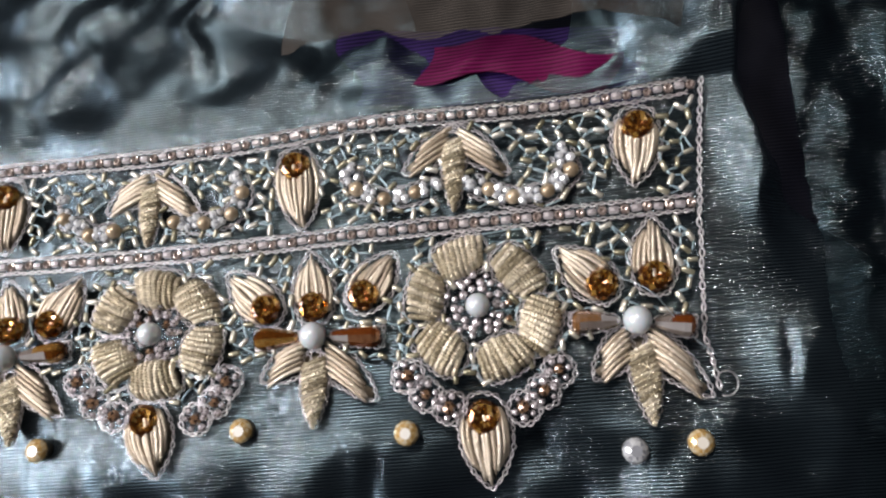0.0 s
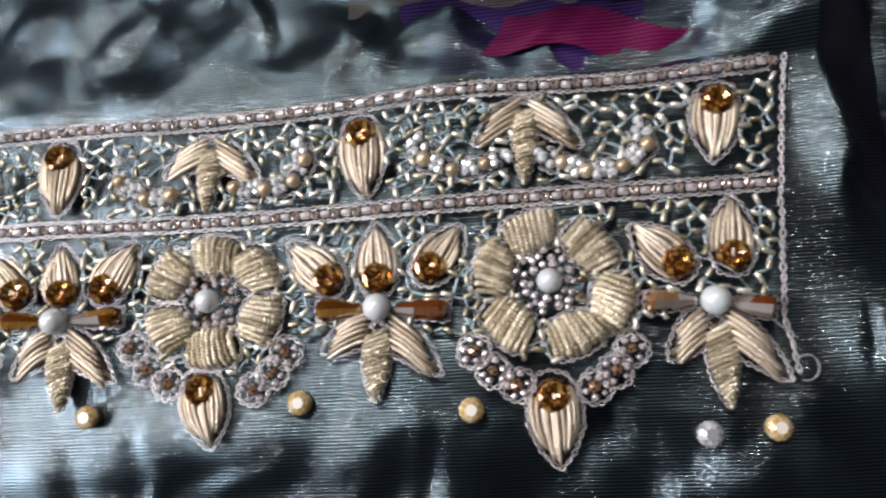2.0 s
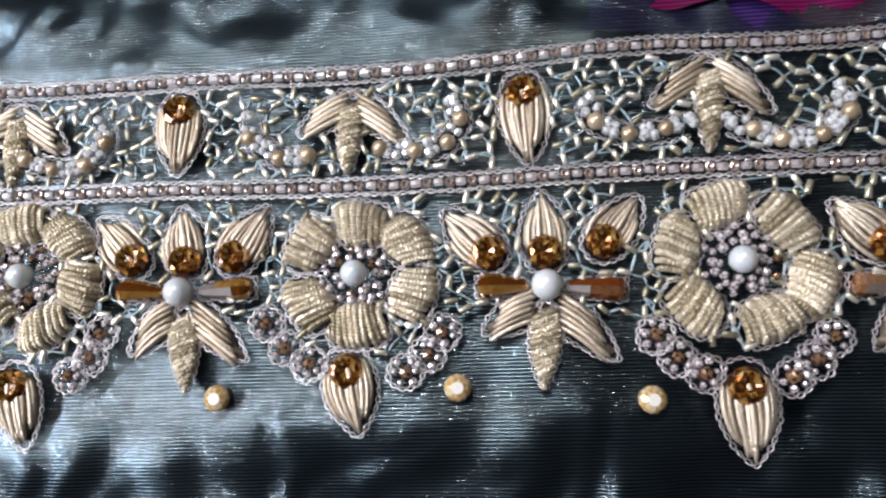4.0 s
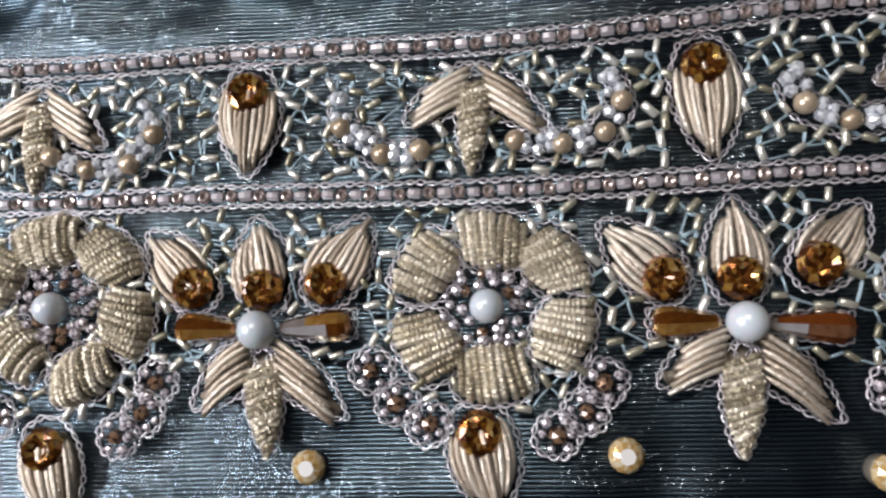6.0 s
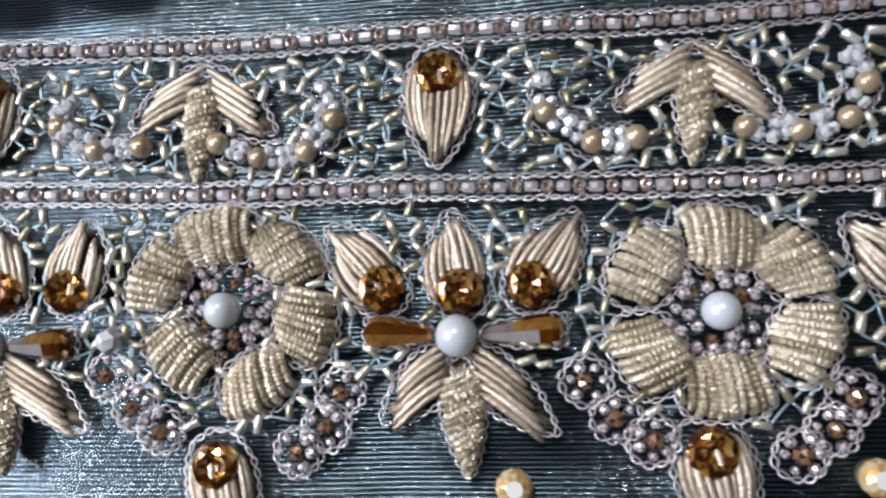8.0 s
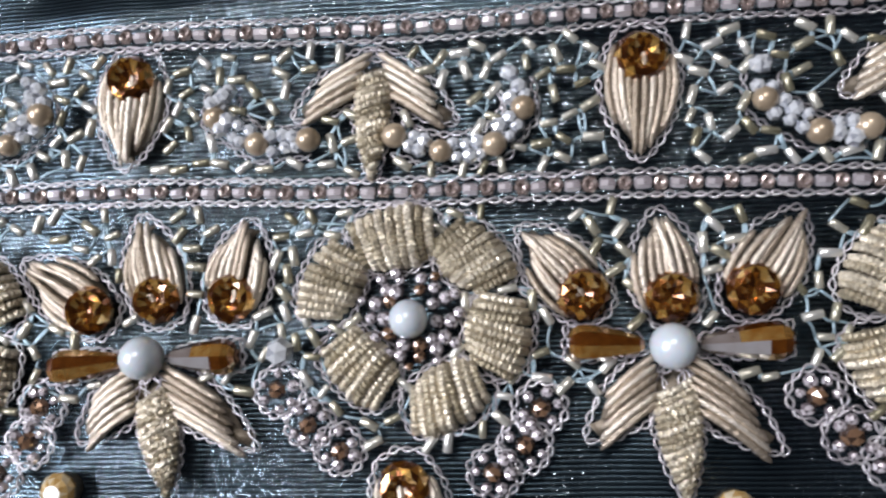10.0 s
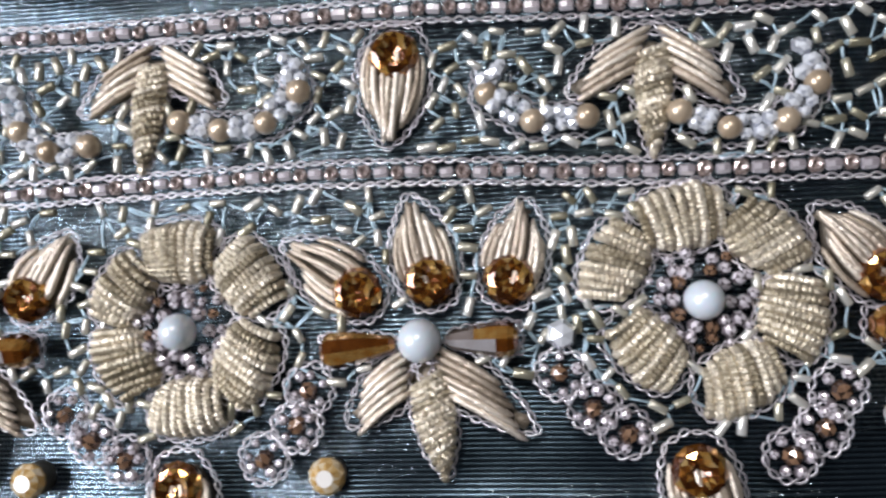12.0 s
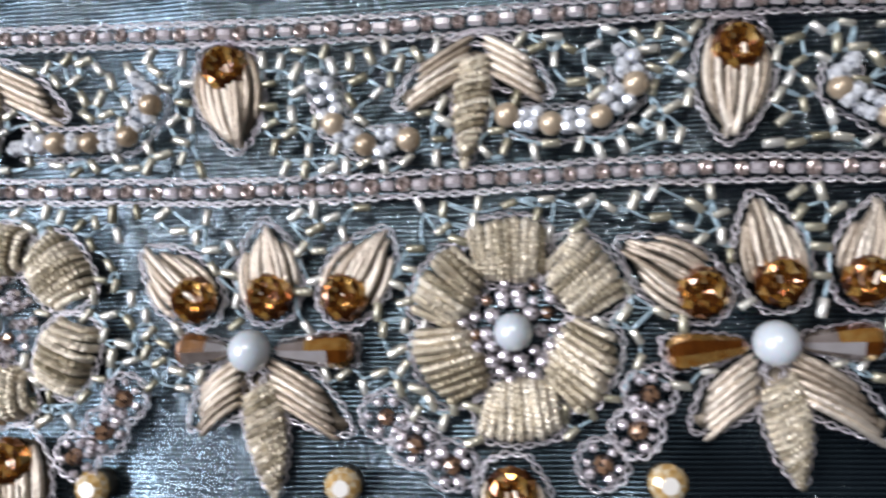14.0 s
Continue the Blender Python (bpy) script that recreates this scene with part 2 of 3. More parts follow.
def part(name, geo, material, parent, label="", smooth=True):
    """Links a mesh, given in the millimetres of the whole place, as one part under a thing or a part."""
    origin = np.zeros(3)
    up = parent
    while up is not None:
        origin += np.array(up.location) / MM
        up = up.parent
    geo.v = [(x - origin[0], y - origin[1], z - origin[2]) for x, y, z in geo.v]
    ob = new(name, geo.mesh(name, material, smooth))
    ob.parent = parent
    return tagged(ob, label) if label else ob


def piece(name, me, parent, x, y, z, turn=0.0, scale=1.0, label=""):
    """A piece on shared mesh data, at a place given in the millimetres of the whole place."""
    ob = new(name, me)
    ob.parent = parent
    ob.location = (x * MM - parent.location[0], y * MM - parent.location[1], z * MM - parent.location[2])
    ob.rotation_euler = (0, 0, turn)
    ob.scale = (scale, scale, scale)
    return tagged(ob, label) if label else ob


TAKEN = []  # capsules (x1, y1, x2, y2, r) that the motifs cover


def cover(a, b, r):
    TAKEN.append((a[0], a[1], b[0], b[1], r))


def resample(points, step, closed=False):
    pts = np.asarray(points, float)
    if closed:
        pts = np.vstack([pts, pts[:1]])
    seg = np.r_[0, np.cumsum(np.linalg.norm(np.diff(pts, axis=0), axis=1))]
    n = max(4, int(round(seg[-1] / step)))
    s = np.linspace(0, seg[-1], n + 1)
    out = np.stack([np.interp(s, seg, pts[:, k]) for k in range(pts.shape[1])], 1)
    return out[:-1] if closed else out


def fbm(x, y, sx, sy, seed, octaves=3):
    return sum(noise.noise((x / sx * 2**k + seed * 7.3, y / sy * 2**k + seed * 3.1, seed * 1.7)) * 0.5**k for k in range(octaves))


def braid(geo, points, z=0.35, closed=False, loop=1.6, wide=0.31, r=0.12, seed=0):
    """A chain stitch of two threads that cross again and again."""
    pts = resample(points, loop / 6, closed)
    n = len(pts)
    sway = [fbm(p[0], p[1], 3.1, 3.1, 23, 2) for p in pts]
    pts = pts + 0.22 * np.c_[sway, np.roll(sway, 5)]
    along = np.roll(pts, -1, 0) - np.roll(pts, 1, 0) if closed else np.gradient(pts, axis=0)
    along /= np.linalg.norm(along, axis=1, keepdims=True) + 1e-9
    side = np.stack([-along[:, 1], along[:, 0]], 1)
    turns = max(1, round(n / 6 / 2) * 2) if closed else n / 6
    phase = np.arange(n) / n * turns * np.pi
    wob = 1 + 0.25 * np.sin(np.arange(n) * 0.37 + seed)
    for sign in (1, -1):
        off = side * (sign * wide * np.sin(phase) * wob)[:, None]
        height = z + sign * 0.12 * np.cos(phase)
        geo.tube(np.c_[pts + off, height], r * (0.85 + 0.3 * np.abs(np.sin(phase))), 5, closed)
    return geo


def leaf_frame(base, tip):
    base, tip = np.array(base, float), np.array(tip, float)
    along = tip - base
    length = np.linalg.norm(along)
    along /= length
    return base, along, np.array([-along[1], along[0]]), length


def leaf_profile(u):
    return np.sin(np.pi * (0.27 + 0.73 * np.clip(u, -0.1, 1))) ** 0.8


def leaf_outline(base, tip, wide, extra=0.5):
    b, along, side, length = leaf_frame(base, tip)
    u = np.linspace(0, 1, 14)
    half = wide / 2 * leaf_profile(u) + extra
    up = b + along * (u * (length + extra))[:, None]
    left = up + side * half[:, None]
    right = (up - side * half[:, None])[::-1]
    ends = u[:5] / u[4] * np.pi
    cap = b + side * (-np.cos(ends) * half[0])[:, None] - along * (np.sin(ends) * (half[0] * 0.75))[:, None]
    return np.vstack([left, right, cap[1:-1]])


def dome(geo, outline, height, floor=-1.2):
    """A low cushion under the stitches."""
    mid = outline.mean(0)
    n = len(outline)
    for scale, z in ((1.0, floor), (0.8, height * 0.6), (0.45, height)):
        geo.v += [(*(mid + (p - mid) * scale), z) for p in outline]
    for k in range(2):
        geo.f += [(k * n + i, k * n + (i + 1) % n, (k + 1) * n + (i + 1) % n, (k + 1) * n + i) for i in range(n)]
    geo.f.append(tuple(range(2 * n, 3 * n)))
    return geo


def spiral_wire(path, radii):
    """A bullion wire whose tight coil shows as faint ridges."""
    pts = resample(path, 0.32)
    n = len(pts)
    r = np.interp(np.linspace(0, 1, n), np.linspace(0, 1, len(radii)), radii)
    uneven = np.array([noise.noise((p[0] * 1.3, p[1] * 1.3, 4.0)) for p in pts])
    pts = pts + 0.07 * np.c_[np.roll(uneven, 2), uneven, np.roll(uneven, 4)]
    return Geo().tube(pts, r * np.array([0.88, 1.08])[np.arange(n) % 2] * (1 + 0.16 * uneven), 7)


def smooth_leaf(owner, name, base, tip, wide, count, high=1.5, bend=0.0, start=0.0, slant=0.0, rng=random):
    """A padded leaf of smooth bullion wires laid lengthwise; they fan at the base and meet at the tip."""
    b, along, side, length = leaf_frame(base, tip)
    edge = leaf_outline(b + along * 1.2, tip, wide, -0.9)
    leaf = part(name, dome(Geo(), edge, high * 0.55), PAD, owner)
    cover(base, tip, wide / 2)
    r = wide / count * 0.50
    for k in range(count):
        s = (k + 0.5) / count * 2 - 1
        first = start - 0.07 + max(0.0, slant * s) * 0.35 + rng.uniform(0, 0.03)
        last = 0.99 - 0.27 * abs(s) ** 1.5 - max(0.0, -slant * s) * 0.24 + rng.uniform(-0.08, 0.04)
        u = np.linspace(first, last, 12)
        off = s * wide / 2 * np.maximum(leaf_profile(u), 0.34) * (1 - 0.35 / count) + bend * length * (u - u * u) + rng.uniform(-0.25, 0.25) + 0.6 * rng.uniform(-1, 1) * (u - first) * u
        lift = (u - first) / (last - first)
        z = 0.2 + high * (1 - 0.55 * s * s) * np.sin(np.pi * (0.10 + 0.85 * lift)) ** 0.6 + rng.uniform(-0.3, 0.3)
        path = np.c_[b + along * (u * length)[:, None] + side * off[:, None], z]
        radii = r * np.sqrt(np.clip(1 - (2 * lift - 1) ** 10, 0.12, 1)) * rng.uniform(0.92, 1.06)
        part("wire", spiral_wire(path, radii), GOLD, leaf)
    part("chain_outline", braid(Geo(), leaf_outline(base, tip, wide, 0.35), 0.35, True, seed=count), SILVER, owner, "silver chain-stitched outline")
    return leaf


def slant_leaf(owner, name, base, tip, wide, outer, count=7, high=1.4, bow=0.0, rng=random):
    """A padded leaf of parallel bullion wires; those on the outer side stop early, those by the stem start late."""
    b, along, side, length = leaf_frame(base, tip)
    side = side * outer
    leaf = part(name, dome(Geo(), leaf_outline(b + along * 1.4, tip, wide, -1.0), high * 0.5), PAD, owner)
    cover(base, tip, wide / 2)
    for k in range(count):
        s = (k + 0.5) / count * 2 - 1
        first = 0.38 * (1 - s) / 2 - 0.08 + rng.uniform(-0.03, 0.03)
        last = 1.02 - 0.46 * ((1 + s) / 2) + rng.uniform(-0.04, 0.03)
        u = np.linspace(first, last, 12)
        lift = (u - first) / (last - first)
        off = s * wide * 0.40 + (u - 0.5) * length * 0.07 + wide * bow * np.sin(np.pi * lift)
        z = 0.25 + high * (1 - 0.45 * s * s) * np.sin(np.pi * (0.10 + 0.82 * lift)) ** 0.8 + 0.10 * k / count + rng.uniform(-0.2, 0.2)
        path = np.c_[b + along * (u * length)[:, None] + side * off[:, None], z]
        radii = wide / count * 0.46 * np.sqrt(np.clip(1 - (2 * lift - 1) ** 10, 0.15, 1)) * rng.uniform(0.90, 1.06)
        part("wire", spiral_wire(path, radii), GOLD, leaf)
    part("chain_outline", braid(Geo(), leaf_outline(base, tip, wide, 0.25), 0.35, True, seed=count), SILVER, owner, "silver chain-stitched outline")
    return leaf


def beaded_wire(path, r, pitch=0.62, rough=0.06):
    """A check-purl coil: a row of flattened bumps with crisp, uneven facets."""
    rng = random.Random(float(path[0][0] * 31 + path[0][1] * 17))
    pts = resample(path, pitch * rng.uniform(0.88, 1.12) / 3)
    phase = rng.randrange(3)
    grain = np.array([noise.noise((p[0] * 1.9, p[1] * 1.9, p[2])) for p in pts])
    radii = r * np.array([0.74, 1.0, 1.04])[(np.arange(len(pts)) + phase) % 3] * (1 + 0.25 * grain)
    radii[0] = radii[-1] = r * 0.45
    g = Geo().tube(pts, radii, 7)
    g.v = [tuple(c + rng.uniform(-rough, rough) for c in p) for p in g.v]
    return g.split()


def chevron_leaf(owner, name, base, tip, wide, count=11, high=1.7, lean=0.55, rng=random):
    """A padded leaf of short beaded coils laid slantwise across it."""
    b, along, side, length = leaf_frame(base, tip)
    leaf = part(name, dome(Geo(), leaf_outline(base, tip, wide, -0.3), high * 0.6), PAD, owner)
    cover(base, tip, wide / 2)
    for k in range(count):
        at = (k + 0.3) / count
        s = np.linspace(-1, 1, 9)
        u = at + lean * wide / length * (s + 1) / 2 * -0.6 + 0.1
        half = wide / 2 * leaf_profile(u) * np.where(u > 1, 0.1, 1)
        z = 0.25 + high * np.sqrt(np.clip(1 - 0.93 * s * s, 0, 1)) * (0.45 + 0.55 * math.sin(math.pi * min(0.95, 0.15 + at * 0.8)))
        path = np.c_[b + along * (np.clip(u, -0.02, 1.02) * length)[:, None] + side * (s * half)[:, None], z + rng.uniform(-0.08, 0.08)]
        part("beaded_coil", beaded_wire(path, length / count * 0.52, 0.6, 0.11), BEADED, leaf, "", False)
    part("chain_outline", braid(Geo(), leaf_outline(base, tip, wide, 0.3), 0.35, True, seed=3), SILVER, owner, "silver chain-stitched outline")
    return leaf


def chaton(r, sides=12):
    """A faceted stone: sloping crown, sunk star inside the table."""
    g = Geo()
    ring = lambda rr, z, k=0.0: [(rr * math.cos(2 * math.pi * (i + k) / sides), rr * math.sin(2 * math.pi * (i + k) / sides), z) for i in range(sides)]  # noqa: E731
    g.v = ring(r * 0.94, 0.0) + ring(r, r * 0.30) + ring(r * 0.80, r * 0.62, 0.5) + ring(r * 0.58, r * 0.70) + ring(r * 0.34, r * 0.50, 0.5) + [(0, 0, r * 0.34)]
    n = sides
    for i in range(n):
        j = (i + 1) % n
        g.f += [(i, j, n + j, n + i), (n + i, n + j, 2 * n + i), (n + j, 2 * n + j, 2 * n + i)]
        g.f += [(2 * n + i, 2 * n + j, 3 * n + j), (2 * n + i, 3 * n + j, 3 * n + i)]
        g.f += [(3 * n + i, 3 * n + j, 4 * n + i), (3 * n + j, 4 * n + j, 4 * n + i)]
        g.f += [(4 * n + i, 4 * n + j, 5 * n)]
    return g.split()


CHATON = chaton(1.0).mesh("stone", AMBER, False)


def flatback(r=1.0, sides=12):
    g = Geo()
    ring = lambda rr, z, k=0.0: [(rr * math.cos(2 * math.pi * (i + k) / sides), rr * math.sin(2 * math.pi * (i + k) / sides), z) for i in range(sides)]  # noqa: E731
    g.v = ring(r, 0) + ring(r, r * 0.16) + ring(r * 0.80, r * 0.44, 0.5) + ring(r * 0.45, r * 0.66)
    n = sides
    for i in range(n):
        j = (i + 1) % n
        g.f += [(i, j, n + j, n + i), (n + i, n + j, 2 * n + i), (n + j, 2 * n + j, 2 * n + i), (2 * n + i, 2 * n + j, 3 * n + j), (2 * n + i, 3 * n + j, 3 * n + i)]
    g.f.append(tuple(range(3 * n, 4 * n)))
    return g.split()


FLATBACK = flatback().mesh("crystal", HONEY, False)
# the near-white colour of the top face paints its flash of light
FLATBACK.materials.append(TABLE_FLASH)
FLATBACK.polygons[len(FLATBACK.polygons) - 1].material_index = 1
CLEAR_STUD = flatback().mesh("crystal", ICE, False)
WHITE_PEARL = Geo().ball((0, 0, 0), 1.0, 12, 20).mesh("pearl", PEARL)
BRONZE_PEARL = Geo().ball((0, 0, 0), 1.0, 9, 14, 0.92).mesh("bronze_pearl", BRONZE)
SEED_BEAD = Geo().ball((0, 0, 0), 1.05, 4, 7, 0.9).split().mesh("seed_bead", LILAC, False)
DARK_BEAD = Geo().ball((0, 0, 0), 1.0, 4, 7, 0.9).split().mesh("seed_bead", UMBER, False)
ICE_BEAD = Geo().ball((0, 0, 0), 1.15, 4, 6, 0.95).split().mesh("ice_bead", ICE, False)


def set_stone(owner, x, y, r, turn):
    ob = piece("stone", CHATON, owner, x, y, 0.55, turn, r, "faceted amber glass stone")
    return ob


def drop_bead(owner, inner, outer, material, label, clear):
    """A long faceted glass drop, slim and clear at the pearl, tinted and blunt at its outer end."""
    a, b = np.array(inner, float), np.array(outer, float)
    d = (b - a) / np.linalg.norm(b - a)
    start, length = a + d * 3.1, np.linalg.norm(b - a) - 3.8
    u = np.array([0.0, 0.06, 0.40, 0.70, 0.86, 0.95, 1.0])
    radii = np.array([0.60, 1.00, 1.70, 2.15, 2.15, 1.75, 1.0])
    path = np.c_[start + d * (u * length)[:, None], 1.55 + 0.25 * u]
    whole = Geo().tube(path, radii, 8, False, 0.02)
    g = Geo()
    # eight long facets, each a strip of its own, and the two blunt ends
    for j in range(8):
        k = (j + 1) % 8
        strip = [whole.v[i * 8 + m] for i in range(len(u)) for m in (j, k)]
        g.add(strip, [(2 * i, 2 * i + 1, 2 * i + 3, 2 * i + 2) for i in range(len(u) - 1)])
    for cap in whole.f[-2:]:
        g.add([whole.v[i] for i in cap], [tuple(range(8))])
    drop = part("glass_drop", g, material, owner, label, False)
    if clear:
        drop.data.materials.append(SMOKE_GLINT)
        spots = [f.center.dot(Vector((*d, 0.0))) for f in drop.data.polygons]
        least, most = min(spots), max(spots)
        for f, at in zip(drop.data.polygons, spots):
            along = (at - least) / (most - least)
            # smoky by the pearl, then a reflection painted on the +y facets
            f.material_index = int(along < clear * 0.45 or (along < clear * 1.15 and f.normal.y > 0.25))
    n = np.array([-d[1], d[0]])
    uu = np.linspace(0, 1, 10)
    half = 0.7 + 1.3 * np.sin(np.pi * np.clip(uu * 0.62 + 0.02, 0, 1))
    mid = start + d * (uu * (length + 0.3))[:, None]
    ring = np.vstack([mid + n * half[:, None], (mid - n * half[:, None])[::-1]])
    part("chain_outline", braid(Geo(), ring, 0.5, True, seed=5), SILVER, owner, "silver chain-stitched outline")
    cover(start, b, 1.9)


# ---- motifs ----
def leaf_spray(pearl, stones, tips, lows, bead_l, bead_r, glasses, width=8.0, seed=0):
    rng = random.Random(seed)
    many = "three" if len(stones) == 3 else "two"
    t = thing("leaf_spray", *pearl, f"gold bullion leaf spray with {many} amber stones and white pearl", "embroidery", "leaf sprays along the border")
    for s, tip in zip(stones, tips):
        s, tip = np.array(s), np.array(tip)
        d = (tip - s) / np.linalg.norm(tip - s)
        smooth_leaf(t, "leaf", s - d * 1.2, tip, width, 9, 1.6, rng.uniform(-0.06, 0.06), 0.06, rng.choice((-0.6, 0.5)), rng=rng)
        set_stone(t, *s, 3.15, rng.uniform(0, 1))
        cover(s, s, 3.5)
    p = np.array(pearl)
    for tip, outer in ((lows[0], -1), (lows[2], 1)):
        tip = np.array(tip)
        d = (tip - p) / np.linalg.norm(tip - p)
        slant_leaf(t, "lower_leaf", p + d * 1.6 + np.array((0.0, -1.5)), tip, 6.2, outer, 6, 1.5, 0.05, rng=rng)
    low = np.array(lows[1])
    d = (low - p) / np.linalg.norm(low - p)
    chevron_leaf(t, "beaded_leaf", p + d * 4.2, low, 5.0, 15, 1.5, rng=rng)
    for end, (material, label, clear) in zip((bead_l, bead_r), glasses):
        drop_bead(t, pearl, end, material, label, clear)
    piece("pearl", WHITE_PEARL, t, *pearl, 2.4, rng.uniform(0, 6), 2.65, "round white pearl")
    cover(p, p, 3.0)
    return t


def flower(centre, petals, seed=0):
    rng = random.Random(seed + 50)
    t = thing("embroidered_flower", *centre, "six-petalled flower of beaded gold bullion round a white pearl", "embroidery", "flowers along the border")
    c = np.array(centre, float)
    for mid in petals:
        mid = np.array(mid, float)
        out = (mid - c) / np.linalg.norm(mid - c)
        side = np.array([-out[1], out[0]])
        long, wide = 7.1 * rng.uniform(0.95, 1.06), 10.0 * rng.uniform(0.95, 1.05)
        turn = np.linspace(0, 2 * np.pi, 20, endpoint=False)
        edge = lambda k: mid + out * (np.sign(np.sin(turn)) * np.abs(np.sin(turn)) ** 0.78 * (long / 2 + k))[:, None] + side * (np.sign(np.cos(turn)) * np.abs(np.cos(turn)) ** 0.78 * (wide / 2 + k) * (1 + 0.10 * np.sin(turn)))[:, None]  # noqa: E731
        petal = part("petal", dome(Geo(), edge(-1.1), 2.2), PAD, t)
        count = 9
        skew = rng.uniform(-0.22, 0.22)
        for k in range(count):
            s = (k + 0.5) / count * 2 - 1
            v = np.linspace(-1, 1, 15)
            half = long / 2 * rng.uniform(0.95, 1.04) * np.where(v > 0, math.sqrt(1 - 0.72 * s * s), math.sqrt(1 - 0.62 * s * s))
            across = s * (wide / 2 - 0.35) * (1 + 0.15 * v * (1 - 0.4 * s * s)) + skew * half * v + 0.25 * rng.uniform(-1, 1) * v
            z = 0.2 + 2.6 * math.sqrt(1 - 0.80 * s * s) * np.clip(1 - v**4, 0, 1) ** 0.6 + rng.uniform(-0.16, 0.16)
            path = np.c_[mid + out * (v * half)[:, None] + side * across[:, None], z]
            part("beaded_coil", beaded_wire(path, wide / count * rng.uniform(0.50, 0.58)), BEADED, petal, "", False)
        part("chain_outline", braid(Geo(), edge(0.75), 0.6, True, seed=9), SILVER, t, "silver chain-stitched outline")
        cover(mid, mid, 5.0)
    cover(c, c, 6)
    for ring, n, r in ((3.3, 10, 0.9), (4.7, 14, 0.85), (5.9, 11, 0.7)):
        for k in range(n):
            a = 2 * math.pi * (k + rng.uniform(-0.25, 0.25)) / n
            q = ring + rng.uniform(-0.35, 0.35)
            piece("seed_bead", DARK_BEAD if rng.random() < 0.15 else SEED_BEAD, t, c[0] + q * math.cos(a), c[1] + q * math.sin(a), 0.9 + rng.uniform(0, 0.6), a, r * rng.uniform(0.75, 1.15))
    piece("pearl", WHITE_PEARL, t, *centre, 2.7, rng.uniform(0, 6), 2.3, "round white pearl")
    return t


def stone_leaf(name, stone, tip, wide, label, group, seed=0):
    rng = random.Random(seed + 90)
    t = thing(name, *stone, label, "embroidery", group)
    s, tip = np.array(stone, float), np.array(tip, float)
    d = (tip - s) / np.linalg.norm(tip - s)
    smooth_leaf(t, "leaf", s - d * 1.6, tip, wide, 10, 1.7, rng.uniform(-0.03, 0.03), 0.05, rng.choice((-0.3, 0.3)), rng=rng)
    set_stone(t, *stone, 3.25, rng.uniform(0, 1))
    cover(s, s, 3.7)
    return t


def arrow_motif(apex, left, right, low, seed=0):
    rng = random.Random(seed + 130)
    t = thing("arrow_leaf", *apex, "gold bullion arrow-shaped leaf with beaded centre stem", "embroidery", "arrow leaves along the upper band")
    apex = np.array(apex, float)
    for tip, outer in ((left, -1), (right, 1)):
        tip = np.array(tip, float)
        slant_leaf(t, "wing", apex + (tip - apex) * 0.02 + np.array((0.0, -1.6)), tip, 5.4, outer, 5, 1.1, 0.0, rng=rng)
    low = np.array(low, float)
    chevron_leaf(t, "beaded_stem", apex + (low - apex) * 0.16, low, 4.2, 15, 1.6, rng=rng)
    return t


def bead_garland(points, kinds, seed=0):
    """Bronze pearls (p) and ice crystals (c) strung along a curl, with crystals between."""
    rng = random.Random(seed + 170)
    t = thing("bead_garland", *points[0], "curl of bronze pearls alternating with clear ice crystals", "beadwork", "bead garlands along the upper band")
    pts = [np.array(p, float) for p in points]
    for p, kind in zip(pts, kinds):
        if kind == "p":
            piece("bronze_pearl", BRONZE_PEARL, t, *p, 1.5, rng.uniform(0, 6), 1.5 * rng.uniform(0.94, 1.06))
        else:
            for _ in range(3):
                piece("ice_bead", ICE_BEAD, t, p[0] + rng.uniform(-1, 1), p[1] + rng.uniform(-1, 1), 1.1 + rng.uniform(0, 0.5), rng.uniform(0, 6), rng.uniform(0.8, 1.1))
        cover(p, p, 1.8)
    for a, b in zip(pts, pts[1:]):
        far = np.linalg.norm(b - a)
        n = max(1, round((far - 2.6) / 1.5))
        for k in range(n):
            m = a + (b - a) * (0.5 + (k - (n - 1) / 2) * 1.5 / far)
            for off in (-0.75, 0.75):
                q = m + np.array([-(b - a)[1], (b - a)[0]]) / far * off
                q = q + np.array((rng.uniform(-0.35, 0.35), rng.uniform(-0.35, 0.35)))
                piece("ice_bead", ICE_BEAD, t, *q, 1.0 + rng.uniform(0, 0.7), rng.uniform(0, 6), rng.uniform(0.7, 1.1))
        cover(a, b, 1.8)
    line = resample(np.array(pts), 0.8)
    along = np.gradient(line, axis=0)
    along /= np.linalg.norm(along, axis=1, keepdims=True)
    side = np.stack([-along[:, 1], along[:, 0]], 1)
    for sign in (1, -1):
        part("chain_outline", braid(Geo(), line + side * 2.1 * sign, 0.4, seed=sign), SILVER, t, "silver chain-stitched outline")
    return t


